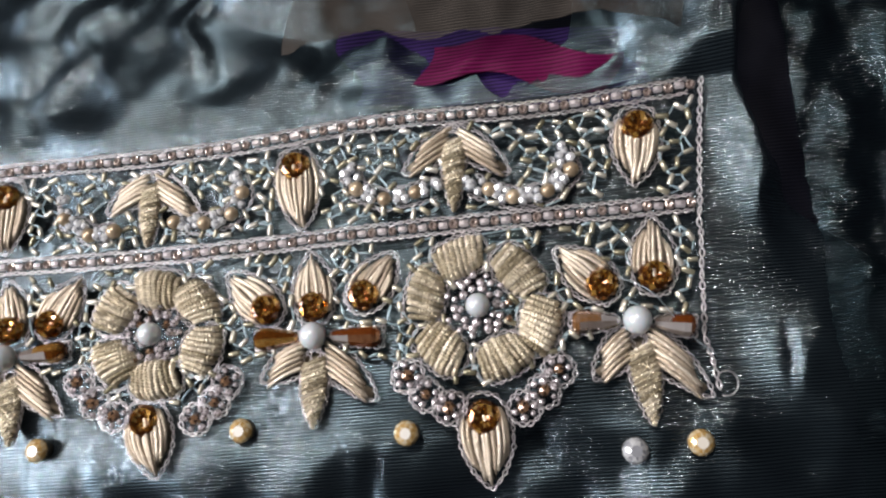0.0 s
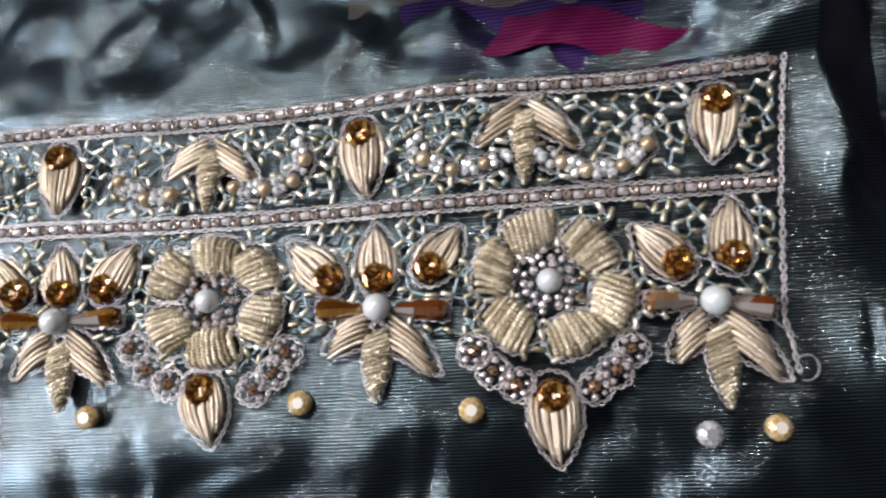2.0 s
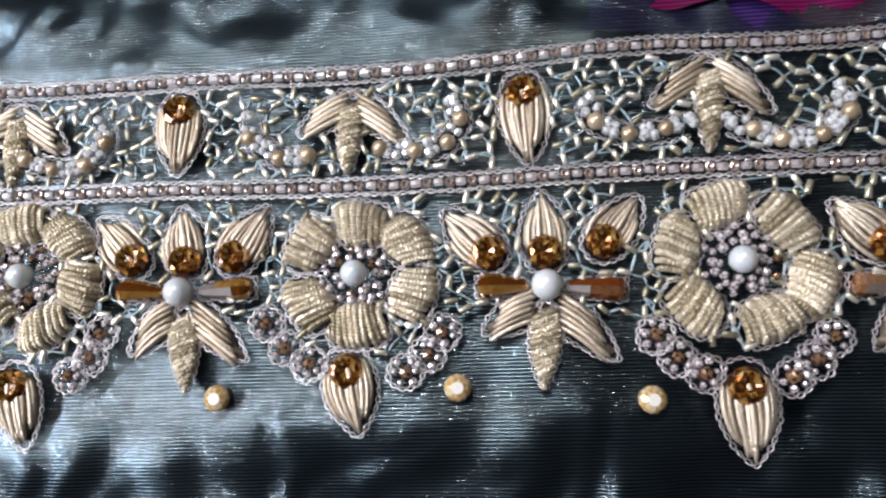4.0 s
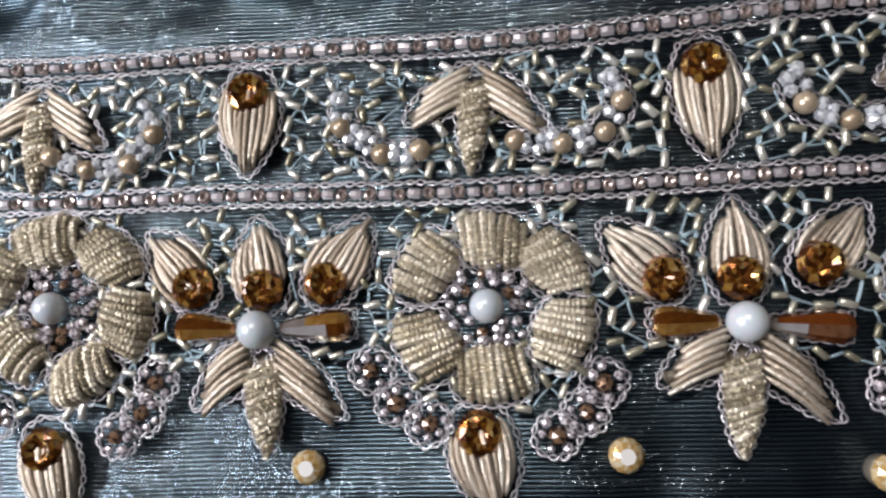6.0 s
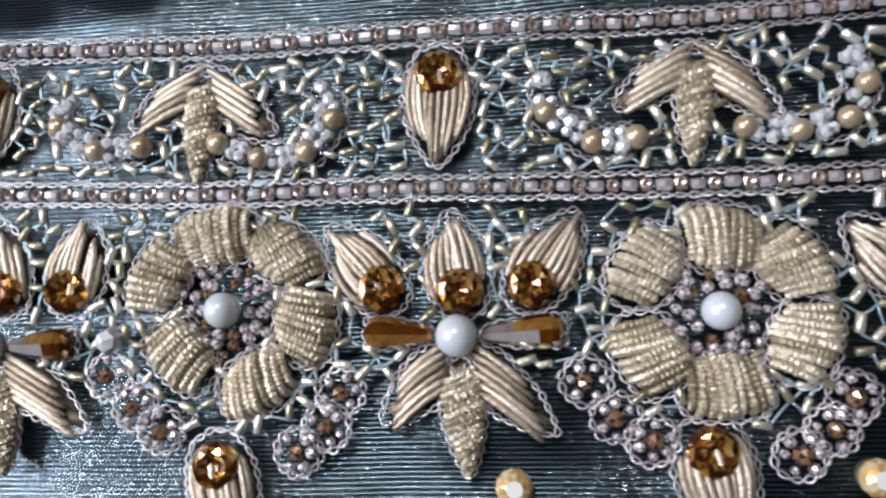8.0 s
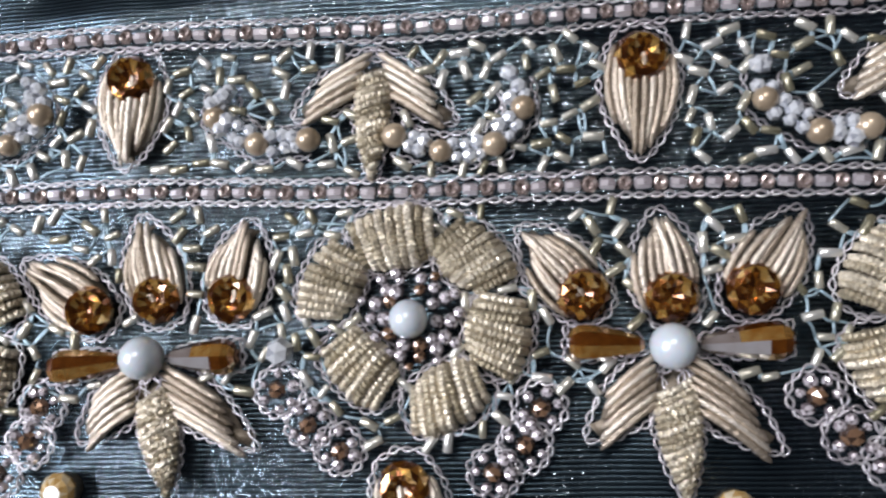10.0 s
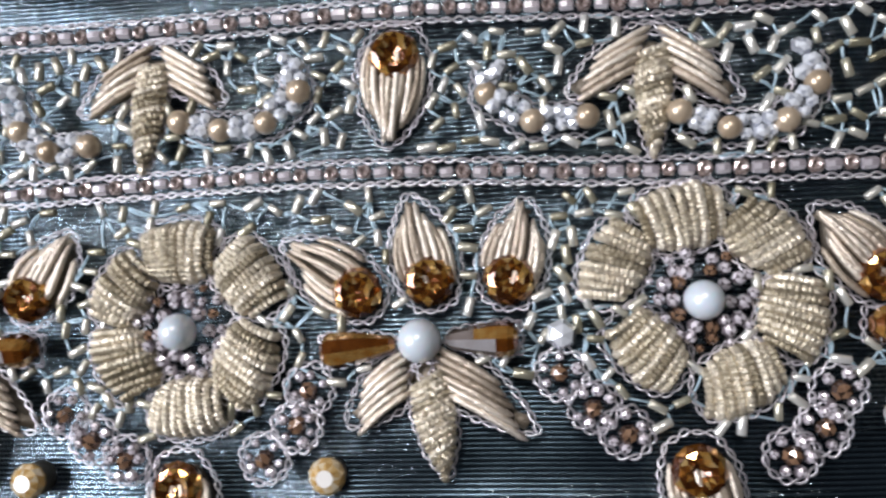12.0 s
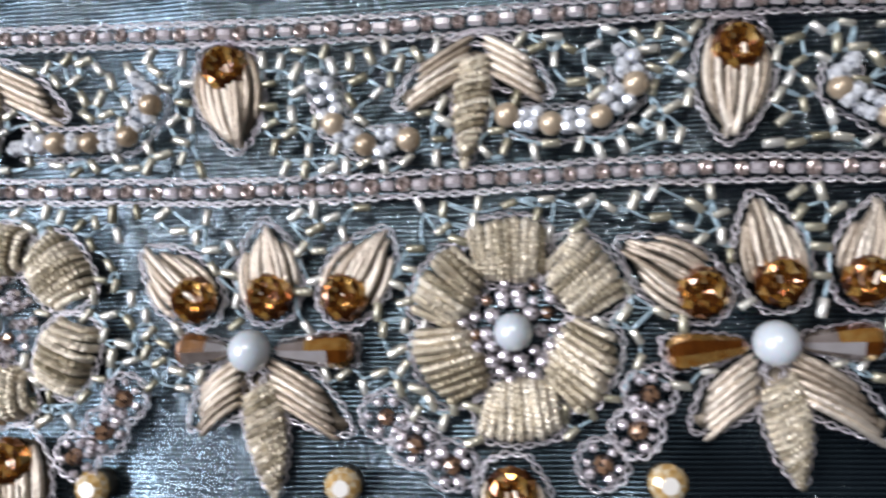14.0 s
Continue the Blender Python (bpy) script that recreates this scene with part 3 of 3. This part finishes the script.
def scallop(rings, seed=0):
    rng = random.Random(seed + 210)
    t = thing("beaded_scallop", *rings[1], "scallop of silver chain loops filled with lilac and umber beads", "beadwork", "scallops below the flowers")
    for x, y in rings:
        turn = np.linspace(0, 2 * np.pi, 18, endpoint=False)
        part("chain_loop", braid(Geo(), np.c_[x + 3.0 * np.cos(turn), y + 3.0 * np.sin(turn)], 0.5, True, 1.6, 0.36, 0.15, x), SILVER, t)
        piece("seed_bead", DARK_BEAD, t, x + rng.uniform(-0.2, 0.2), y + rng.uniform(-0.2, 0.2), 1.0, rng.uniform(0, 6), rng.uniform(1.1, 1.4), "umber glass bead")
        lead = rng.uniform(0, 6)
        for k in range(6):
            a = lead + 2 * math.pi * (k + rng.uniform(-0.2, 0.2)) / 6
            q = rng.uniform(1.75, 2.15)
            piece("seed_bead", SEED_BEAD, t, x + q * math.cos(a), y + q * math.sin(a), 0.7 + rng.uniform(0, 0.4), a, rng.uniform(0.5, 0.85))
        cover((x, y), (x, y), 3.3)
    return t


# ---- the table under the cloth ----
bm = bmesh.new()
bmesh.ops.create_cube(bm, size=1.0, matrix=Matrix.Translation((-120, 15, -46)) @ Matrix.Diagonal((640, 420, 36, 1)))
bmesh.ops.bevel(bm, geom=bm.edges[:], offset=4, segments=2, affect="EDGES")
bm.verts.ensure_lookup_table()
top = Geo()
top.v = [tuple(v.co) for v in bm.verts]
top.f = [tuple(v.index for v in f.verts) for f in bm.faces]
bm.free()
tagged(new("tabletop", top.mesh("tabletop", WOOD, False)), "dark wooden tabletop under the spread cloth", "table", "", "structure")


# ---- cloth ----
def sheet(name, x0, x1, y0, y1, step, height, material, label, category="cloth"):
    nx, ny = int((x1 - x0) / step), int((y1 - y0) / step)
    g = Geo()
    for j in range(ny + 1):
        for i in range(nx + 1):
            x, y = x0 + (x1 - x0) * i / nx, y0 + (y1 - y0) * j / ny
            g.v.append(height(x, y))
    for j in range(ny):
        for i in range(nx):
            a = j * (nx + 1) + i
            g.f.append((a, a + 1, a + nx + 2, a + nx + 1))
    ob = new(name, g.mesh(name, material))
    return tagged(ob, label, category)


def band_calm(x, y):
    """1 on the embroidered band, 0 well off it."""
    off = max(0.0, y - 40, -18 - y, x - 46)
    return math.exp(-((off / 9.0) ** 2))


def fall(y):
    """The cloth sinks away beyond the border on both sides."""
    return 0.24 * min(55.0, max(0.0, y - 43)) + 0.18 * min(45.0, max(0.0, -25 - y))


def organza_height(x, y):
    # gathered above the trim near its end
    gap = math.exp(-(((x - 8) / 24.0) ** 4))
    if y > 42:
        y = 42 + (y - 42) * (1 - 0.95 * gap * (0.98 + 0.09 * fbm(x, 0, 4, 4, 31, 2)))
    # its side edge is turned under, less so below the border
    side, pull = 55 + 4 * fbm(3.0, y, 12, 16, 37, 2), 1 / (1 + math.exp((y - 3) / 7.0))
    under = max(0.0, x - side)
    if under:
        x = side + under * (0.05 + 0.75 * pull)
    calm = band_calm(x, y)
    waves = 0.30 * math.sin(x * 0.40 + 6.0 * fbm(x, y, 24, 18, 1, 2)) + fbm(x, y, 12, 13, 6, 1) * 2.0 + fbm(x, y, 40, 30, 2, 2) * 2.6
    flat = fbm(x, y, 17, 22, 5, 1) * 1.5 - 2.3
    z = (waves - 1.0) * (1 - calm) + flat * calm
    z = min(z, 3.2 if calm < 0.3 else -0.3) - fall(y)
    if y > 42:
        z -= gap * 2.0
    # a wide hollow below the last flower
    z -= 3.6 * math.exp(-(((x - 4) / 17.0) ** 2)) / (1 + math.exp((y + 21) / 2.5))
    # right of the gather a lap of it rises towards the corner, and along the border's cut edge
    rise = min(1.0, max(0.0, (y - 41.5) / 7.0)) * min(1.0, max(0.0, (x - 31) / 4.0))
    z += rise * 0.34 * min(x - 31, 23)
    z += 0.34 * min(7.0, max(0.0, x - 47.5)) * min(1.0, max(0.0, (y - 12) / 14.0)) * (1 - rise)
    z -= 0.06 * max(0.0, x - 44) * pull + 0.16 * under * (1 - pull)
    return (x, y, z)


def lining_height(x, y):
    return (x, y, -9.5 - fall(y) + fbm(x, y, 26, 26, 11, 3) * 2.0)


def net_height(x, y):
    return (x, y, -6.0 - 0.5 * fall(y) + fbm(x, y, 10, 16, 14, 3) * 4.0 + 0.7 * math.sin(1.7 * y + 2 * fbm(x, y, 9, 9, 15, 2)) / (1 + math.exp((y - 20) / 5.0)))


sheet("lining_cloth", -400, 180, -150, 190, 3.0, lining_height, LINING, "dark crumpled lining cloth spread on the table")
sheet("organza_cloth", -330, 96, -80, 120, 1.2, organza_height, ORGANZA, "rippled sheer teal tissue organza with fine weft lines")
sheet("net_cloth", 66, 130, -80, 120, 1.4, net_height, NET, "dark crumpled net with faint glints beside the organza")


def silk_height(x, y):
    return (x + 4 * math.sin(y * 0.25), y - 0.20 * x + 2 * math.sin(x * 0.2), -4.8 + fbm(x, y, 14, 9, 17, 2) * 1.6)


sheet("magenta_silk", -9, 30, 49, 57, 1.2, silk_height, MAGENTA, "strip of magenta silk under the sheer organza")


def violet_height(x, y):
    return (x + 3 * math.sin(y * 0.3), y - 0.12 * x, -6.4 + fbm(x, y, 12, 10, 19, 2) * 1.2)


sheet("violet_silk", -24, 36, 43, 61, 1.4, violet_height, NAVY, "dark violet silk under the sheer organza")


def olive_height(x, y):
    return (x + 2 * math.sin(y * 0.2), y - 0.10 * x + 5.0 * fbm(x, y, 15, 17, 29, 3), 2.5 + fbm(x, y, 22, 16, 27, 3) * 2.5 - 0.10 * (y - 58))


sheet("olive_tissue", -34, 46, 55, 112, 1.4, olive_height, OLIVE, "lap of dull olive sheer tissue over the organza")

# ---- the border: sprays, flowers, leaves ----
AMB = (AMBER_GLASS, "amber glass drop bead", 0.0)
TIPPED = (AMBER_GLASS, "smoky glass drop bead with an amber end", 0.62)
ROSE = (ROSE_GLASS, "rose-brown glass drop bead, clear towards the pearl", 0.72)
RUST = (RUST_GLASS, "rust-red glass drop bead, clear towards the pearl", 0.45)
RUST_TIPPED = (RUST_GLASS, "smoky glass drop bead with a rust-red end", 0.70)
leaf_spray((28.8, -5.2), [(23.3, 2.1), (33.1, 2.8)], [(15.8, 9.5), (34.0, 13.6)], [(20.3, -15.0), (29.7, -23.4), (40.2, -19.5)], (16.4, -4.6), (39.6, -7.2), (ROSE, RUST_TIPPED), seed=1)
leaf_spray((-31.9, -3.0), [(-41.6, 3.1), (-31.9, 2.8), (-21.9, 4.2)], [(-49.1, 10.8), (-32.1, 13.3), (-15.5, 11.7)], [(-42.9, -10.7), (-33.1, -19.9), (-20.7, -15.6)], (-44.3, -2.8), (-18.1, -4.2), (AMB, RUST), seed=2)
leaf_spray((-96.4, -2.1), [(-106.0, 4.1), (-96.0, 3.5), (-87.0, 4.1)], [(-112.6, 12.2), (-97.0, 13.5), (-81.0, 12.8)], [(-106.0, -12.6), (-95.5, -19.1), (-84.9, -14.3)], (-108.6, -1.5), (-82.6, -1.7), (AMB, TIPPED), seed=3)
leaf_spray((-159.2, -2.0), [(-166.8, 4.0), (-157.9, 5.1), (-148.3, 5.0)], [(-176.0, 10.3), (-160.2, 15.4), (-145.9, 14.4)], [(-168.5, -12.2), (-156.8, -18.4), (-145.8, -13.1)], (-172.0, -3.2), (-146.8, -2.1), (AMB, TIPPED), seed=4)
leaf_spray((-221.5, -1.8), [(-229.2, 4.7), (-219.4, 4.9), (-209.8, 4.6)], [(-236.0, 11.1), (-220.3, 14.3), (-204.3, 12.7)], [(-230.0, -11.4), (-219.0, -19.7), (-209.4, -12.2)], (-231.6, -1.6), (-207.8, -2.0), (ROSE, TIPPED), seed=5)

flower((0.1, 0.0), [(-2.7, 9.6), (8.0, 6.0), (11.2, -4.2), (3.9, -9.7), (-7.5, -7.2), (-9.8, 2.9)], 1)
flower((-64.9, 0.1), [(-63.8, 8.9), (-55.9, 5.7), (-55.0, -3.6), (-64.4, -8.8), (-73.0, -4.7), (-73.0, 5.6)], 2)
flower((-126.3, 1.8), [(-128.0, 11.5), (-118.7, 8.8), (-116.0, -0.2), (-122.2, -7.5), (-132.4, -3.7), (-135.7, 6.4)], 3)
flower((-189.1, -0.1), [(-189.4, 9.7), (-180.6, 6.2), (-181.2, -4.0), (-188.6, -9.5), (-196.7, -3.7), (-196.8, 5.2)], 4)
flower((-257.0, 2.2), [(-257.5, 11.5), (-247.9, 8.6), (-246.7, -2.0), (-256.5, -7.0), (-265.5, -2.5), (-265.8, 7.0)], 5)

SPIKE = "gold bullion teardrop hanging below a flower with amber stone"
for k, (s, tip, w) in enumerate([((-0.6, -20.5), (-0.1, -32.7), 9.4), ((-66.5, -16.6), (-64.6, -27.2), 9.2), ((-127.5, -17.8), (-124.9, -28.9), 8.8), ((-189.9, -19.2), (-188.6, -30.5), 8.8), ((-254.1, -15.4), (-253.0, -26.5), 9.4)]):
    stone_leaf("hanging_teardrop", s, tip, w, SPIKE, "teardrops below the flowers", k)
BUD = "gold bullion bud with an amber stone at its head"
for k, (s, tip) in enumerate([((33.5, 32.0), (31.8, 20.8)), ((-34.5, 31.5), (-33.9, 18.6)), ((-98.0, 31.6), (-98.5, 19.9)), ((-161.4, 33.0), (-162.6, 22.0)), ((-225.0, 34.2), (-223.6, 23.5))]):
    stone_leaf("stone_bud", s, tip, 8.9, BUD, "buds along the upper band", k + 10)

arrow_motif((-2.0, 36.6), (-12.4, 27.8), (8.2, 25.8), (-3.0, 19.6), 1)
arrow_motif((-65.4, 34.0), (-75.6, 26.2), (-55.6, 24.0), (-66.5, 18.6), 2)
arrow_motif((-130.0, 35.0), (-140.3, 27.0), (-120.3, 25.4), (-130.7, 19.2), 3)
arrow_motif((-192.4, 37.0), (-202.8, 28.4), (-183.6, 28.9), (-194.4, 20.6), 4)
arrow_motif((-258.0, 37.2), (-268.5, 29.0), (-247.0, 29.2), (-259.0, 21.5), 5)

bead_garland([(-23.5, 29.4), (-22.1, 25.3), (-16.6, 22.7), (-10.3, 23.4), (-6.4, 24.2)], "cpppc", 1)
bead_garland([(0.8, 24.0), (4.1, 22.4), (8.6, 20.4), (15.3, 20.9), (20.1, 24.6), (18.6, 28.6)], "cpppp" + "c", 2)
bead_garland([(-84.0, 29.4), (-84.4, 25.7), (-78.7, 21.6), (-73.4, 21.9)], "cppp", 3)
bead_garland([(-60.2, 22.5), (-53.9, 21.7), (-48.1, 23.0), (-45.7, 27.2), (-47.0, 30.6)], "ppppc", 4)
bead_garland([(-149.4, 30.6), (-150.2, 27.4), (-144.8, 23.8), (-138.3, 24.0)], "cppp", 5)
bead_garland([(-127.6, 23.9), (-122.0, 21.7), (-115.6, 22.2), (-112.0, 26.4), (-112.9, 30.0)], "ppppc", 6)
bead_garland([(-212.2, 31.2), (-210.7, 26.2), (-206.7, 23.4), (-201.2, 23.8)], "cppp", 7)
bead_garland([(-189.0, 26.2), (-183.7, 24.9), (-177.8, 25.5), (-173.5, 29.2), (-174.6, 32.6)], "ppppc", 8)
bead_garland([(-253.5, 25.8), (-247.8, 25.6), (-243.1, 25.4), (-238.0, 26.0), (-234.8, 29.9), (-236.0, 33.0)], "cppppc", 9)

scallop([(-14.3, -11.9), (-11.1, -15.6), (-6.8, -18.3)], 1)
scallop([(13.9, -13.0), (10.7, -16.6), (7.0, -19.3)], 2)
scallop([(-80.8, -8.0), (-77.4, -12.5), (-73.2, -15.2)], 3)
scallop([(-49.9, -10.3), (-52.6, -14.1), (-56.4, -17.0)], 4)
scallop([(-142.6, -6.5), (-138.9, -10.4), (-135.3, -13.4)], 5)
scallop([(-111.5, -9.0), (-113.3, -13.2), (-117.0, -16.2)], 6)
scallop([(-205.0, -10.2), (-201.4, -13.5), (-197.0, -16.1)], 7)
scallop([(-173.2, -7.7), (-174.9, -12.2), (-179.1, -16.0)], 8)
scallop([(-238.7, -7.7), (-241.4, -11.8), (-245.2, -15.0)], 9)

for x, y in ((-47.6, -19.8), (-15.4, -22.4), (-90.0, -20.8), (-171.5, -18.4), (-210.7, -18.8), (-243.6, -19.1), (25.9, -28.2), (37.4, -27.5)):
    pale = x == 25.9
    t = thing("crystal_stud", x, y, f"round {'clear grey' if pale else 'honey-coloured'} faceted crystal stud on the organza", "crystal", "crystal studs below the border", z=-0.9)
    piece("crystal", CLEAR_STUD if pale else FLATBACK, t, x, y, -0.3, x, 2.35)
    cloth_z = min(-0.8, organza_height(x, y)[2])
    part("glue_bed", Geo().tube([(x, y, cloth_z - 0.2), (x + 0.01, y, -0.5), (x, y, -0.2)], [2.1, 2.2, 2.25], 14), PAD, t)

t = thing("clear_crystal", -142.4, -1.8, "small pale aqua crystal stitched beside a flower", "crystal")
piece("ice_bead", ICE_BEAD, t, -142.4, -1.8, 0.9, 0.4, 1.7)
part("stitch", Geo().tube([(-143.4, -3.6, 0.2), (-142.6, -2.0, 2.6), (-141.6, -0.1, 0.2)], 0.1, 5), PALE, t, "pale holding stitch")

# ---- trims ----
TOP_X = (-292, -256, -223, -200, -178, -156, -132, -114, -92, -69, -46, -17, -4, 16, 31, 46)
TOP_Y = (40.9, 40.2, 39.0, 38.4, 38.9, 38.9, 37.6, 37.4, 37.8, 36.9, 37.3, 39.4, 38.8, 37.9, 38.4, 39.4)
LOW_X = (-292, -256, -225, -199, -180, -157, -132, -114, -99, -74, -50, -26, -4, 18, 43)
LOW_Y = (20.6, 19.6, 18.2, 18.2, 18.9, 18.6, 17.2, 17.0, 16.9, 16.0, 15.8, 16.3, 16.4, 16.1, 15.9)


def eased(x, xs, ys):
    return float(np.mean([np.interp(x + d, xs, ys) for d in (-9, -6, -3, 0, 3, 6, 9)]))


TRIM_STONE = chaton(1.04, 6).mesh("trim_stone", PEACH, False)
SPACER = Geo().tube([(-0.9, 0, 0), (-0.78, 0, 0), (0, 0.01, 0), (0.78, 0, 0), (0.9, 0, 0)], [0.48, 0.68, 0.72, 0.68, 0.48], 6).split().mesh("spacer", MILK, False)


def trim(xs, ys, x_end, label):
    t = thing("rhinestone_trim", -100, ys[5], label, "trim", "rhinestone trims")
    x, rng = x_end, random.Random(ys[0])
    line = np.array([(q, eased(q, xs, ys)) for q in np.arange(-290, x_end + 1, 2.0)])
    while x > -288:
        y, slope = eased(x, xs, ys), math.atan2(eased(x + 2, xs, ys) - eased(x - 2, xs, ys), 4)
        piece("trim_stone", TRIM_STONE, t, x, y + rng.uniform(-0.12, 0.12), 0.45, slope + rng.uniform(-0.15, 0.15), rng.uniform(0.92, 1.08))
        piece("spacer", SPACER, t, x - 2.0, y + rng.uniform(-0.1, 0.1), 0.75, slope + rng.uniform(-0.1, 0.1), rng.uniform(0.9, 1.1))
        x -= 4.05 + rng.uniform(-0.15, 0.15)
    for off in (1.45, -1.45):
        part("chain_stitch", braid(Geo(), line + np.array((0, off)), 0.45, loop=1.7, wide=0.30, r=0.15, seed=off), SILVER, t, "silver chain-stitched edge")
    for a, b in zip(line, line[3:]):
        cover(a, b, 2.3)
    return t


trim(TOP_X, TOP_Y, 44.5, "upper trim of peach stones between silver chain stitches")
trim(LOW_X, LOW_Y, 41.5, "middle trim of peach stones between silver chain stitches")

cord = thing("edge_cord", 42, 10, "silver chain-stitched cord down the border's cut edge", "trim")
EDGE = [(46.8, 40.8), (44.7, 27.4), (43.0, 15.4), (41.7, 2.7), (40.6, -8.5), (42.0, -18.7)]
part("chain_stitch", braid(Geo(), np.array(EDGE), 0.5, loop=2.0, wide=0.36, r=0.17), SILVER, cord)
a = np.linspace(-2.0, 2.4, 16)
part("thread_loop", Geo().tube(np.c_[43.0 + 2.0 * np.cos(a), -17.6 + 2.2 * np.sin(a), 0.8 + 0.5 * np.sin(a)], 0.12, 5), SILVER, cord, "loose silver thread end")

u = np.linspace(0, 1, 14)
stray = thing("loose_thread", 24, 2, "loose pale thread end lying across a pearl", "thread")
part("strand", Geo().tube(np.c_[24 + 18 * u, 4 - 15 * u + 1.5 * np.sin(5 * u), 1.2 + 4.6 * np.exp(-((u - 0.42) / 0.2) ** 2)], 0.07, 5), PALE, stray)

# ---- bugle beads between the motifs ----
FLOWERS_X = (0.1, -64.9, -126.3, -189.1, -257.0)
caps = np.array(TAKEN)


def free_of(x, y, gap):
    d = caps[:, 2:4] - caps[:, :2]
    w = np.array((x, y)) - caps[:, :2]
    k = np.clip((w * d).sum(1) / ((d * d).sum(1) + 1e-9), 0, 1)
    return np.all(np.hypot(*(w - d * k[:, None]).T) > caps[:, 4] + gap)


def in_border(x, y):
    edge = np.interp(y, [p[1] for p in EDGE[::-1]], [p[0] for p in EDGE[::-1]])
    low = -7.0 - 7.5 * max(math.exp(-(((x - f) / 13.0) ** 2)) for f in FLOWERS_X)
    return x < edge - 1.6 and low < y < eased(x, TOP_X, TOP_Y) - 2.4


rng = random.Random(7)
beads = []
for _ in range(26000):
    x, y = rng.uniform(-285, 45), rng.uniform(-16, 40)
    if in_border(x, y) and all((x - p) ** 2 + (y - q) ** 2 > 4.9 for p, q, _ in beads) and free_of(x, y, 0.2):
        beads.append((x, y, rng.uniform(0, math.pi)))
BEAD = Geo().tube([(-1.12, 0, 0), (-1.1, 0, 0), (-1.0, 0.001, 0), (1.0, 0, 0), (1.1, 0, 0), (1.12, 0, 0)], [0.30, 0.44, 0.54, 0.54, 0.44, 0.30], 8)
BUGLE_MESH = BEAD.mesh("bugle_bead", BUGLE)
fill = thing("bugle_bead_filling", -100, 10, "short silver-lined champagne bugle beads scattered between motifs", "beadwork")
rest, threads = Geo(), Geo()
near = sorted(beads, key=lambda p: abs(p[0] + 125))
for k, (x, y, a) in enumerate(near):
    size = rng.uniform(0.85, 1.15)
    if k < 300:
        piece("bugle_bead", BUGLE_MESH, fill, x, y, 0.55, a, size)
    else:
        c, s = math.cos(a) * size, math.sin(a) * size
        rest.add([(x + px * c - py * s, y + px * s + py * c, 0.55 + pz * size) for px, py, pz in BEAD.v], BEAD.f)
spots = np.array([(x, y) for x, y, _ in beads])
for i, (x, y) in enumerate(spots):
    far = np.hypot(*(spots - (x, y)).T)
    for j in np.argsort(far)[1:4]:
        if rng.random() < 0.68 and far[j] < 5.8:
            ends = lambda k: [spots[k] + e * np.array((math.cos(beads[k][2]), math.sin(beads[k][2]))) for e in (-1.05, 1.05)]  # noqa: E731
            p, q = min(((a, b) for a in ends(i) for b in ends(j)), key=lambda two: np.hypot(*(two[0] - two[1])))
            mid = (p + q) / 2 + np.array((rng.uniform(-0.6, 0.6), rng.uniform(-0.6, 0.6)))
            u = np.linspace(0, 1, 6)[:, None]
            line = p * (1 - u) ** 2 + 2 * mid * u * (1 - u) + q * u * u
            threads.tube(np.c_[line, 0.35 + 0.2 * np.sin(np.pi * u[:, 0])], 0.16, 5)
tagged(part("bead_fill", rest, BUGLE_MANY, fill), kind="stuff")
tagged(part("couching_thread", threads, PALE, fill, "pale blue couching threads"), kind="stuff")
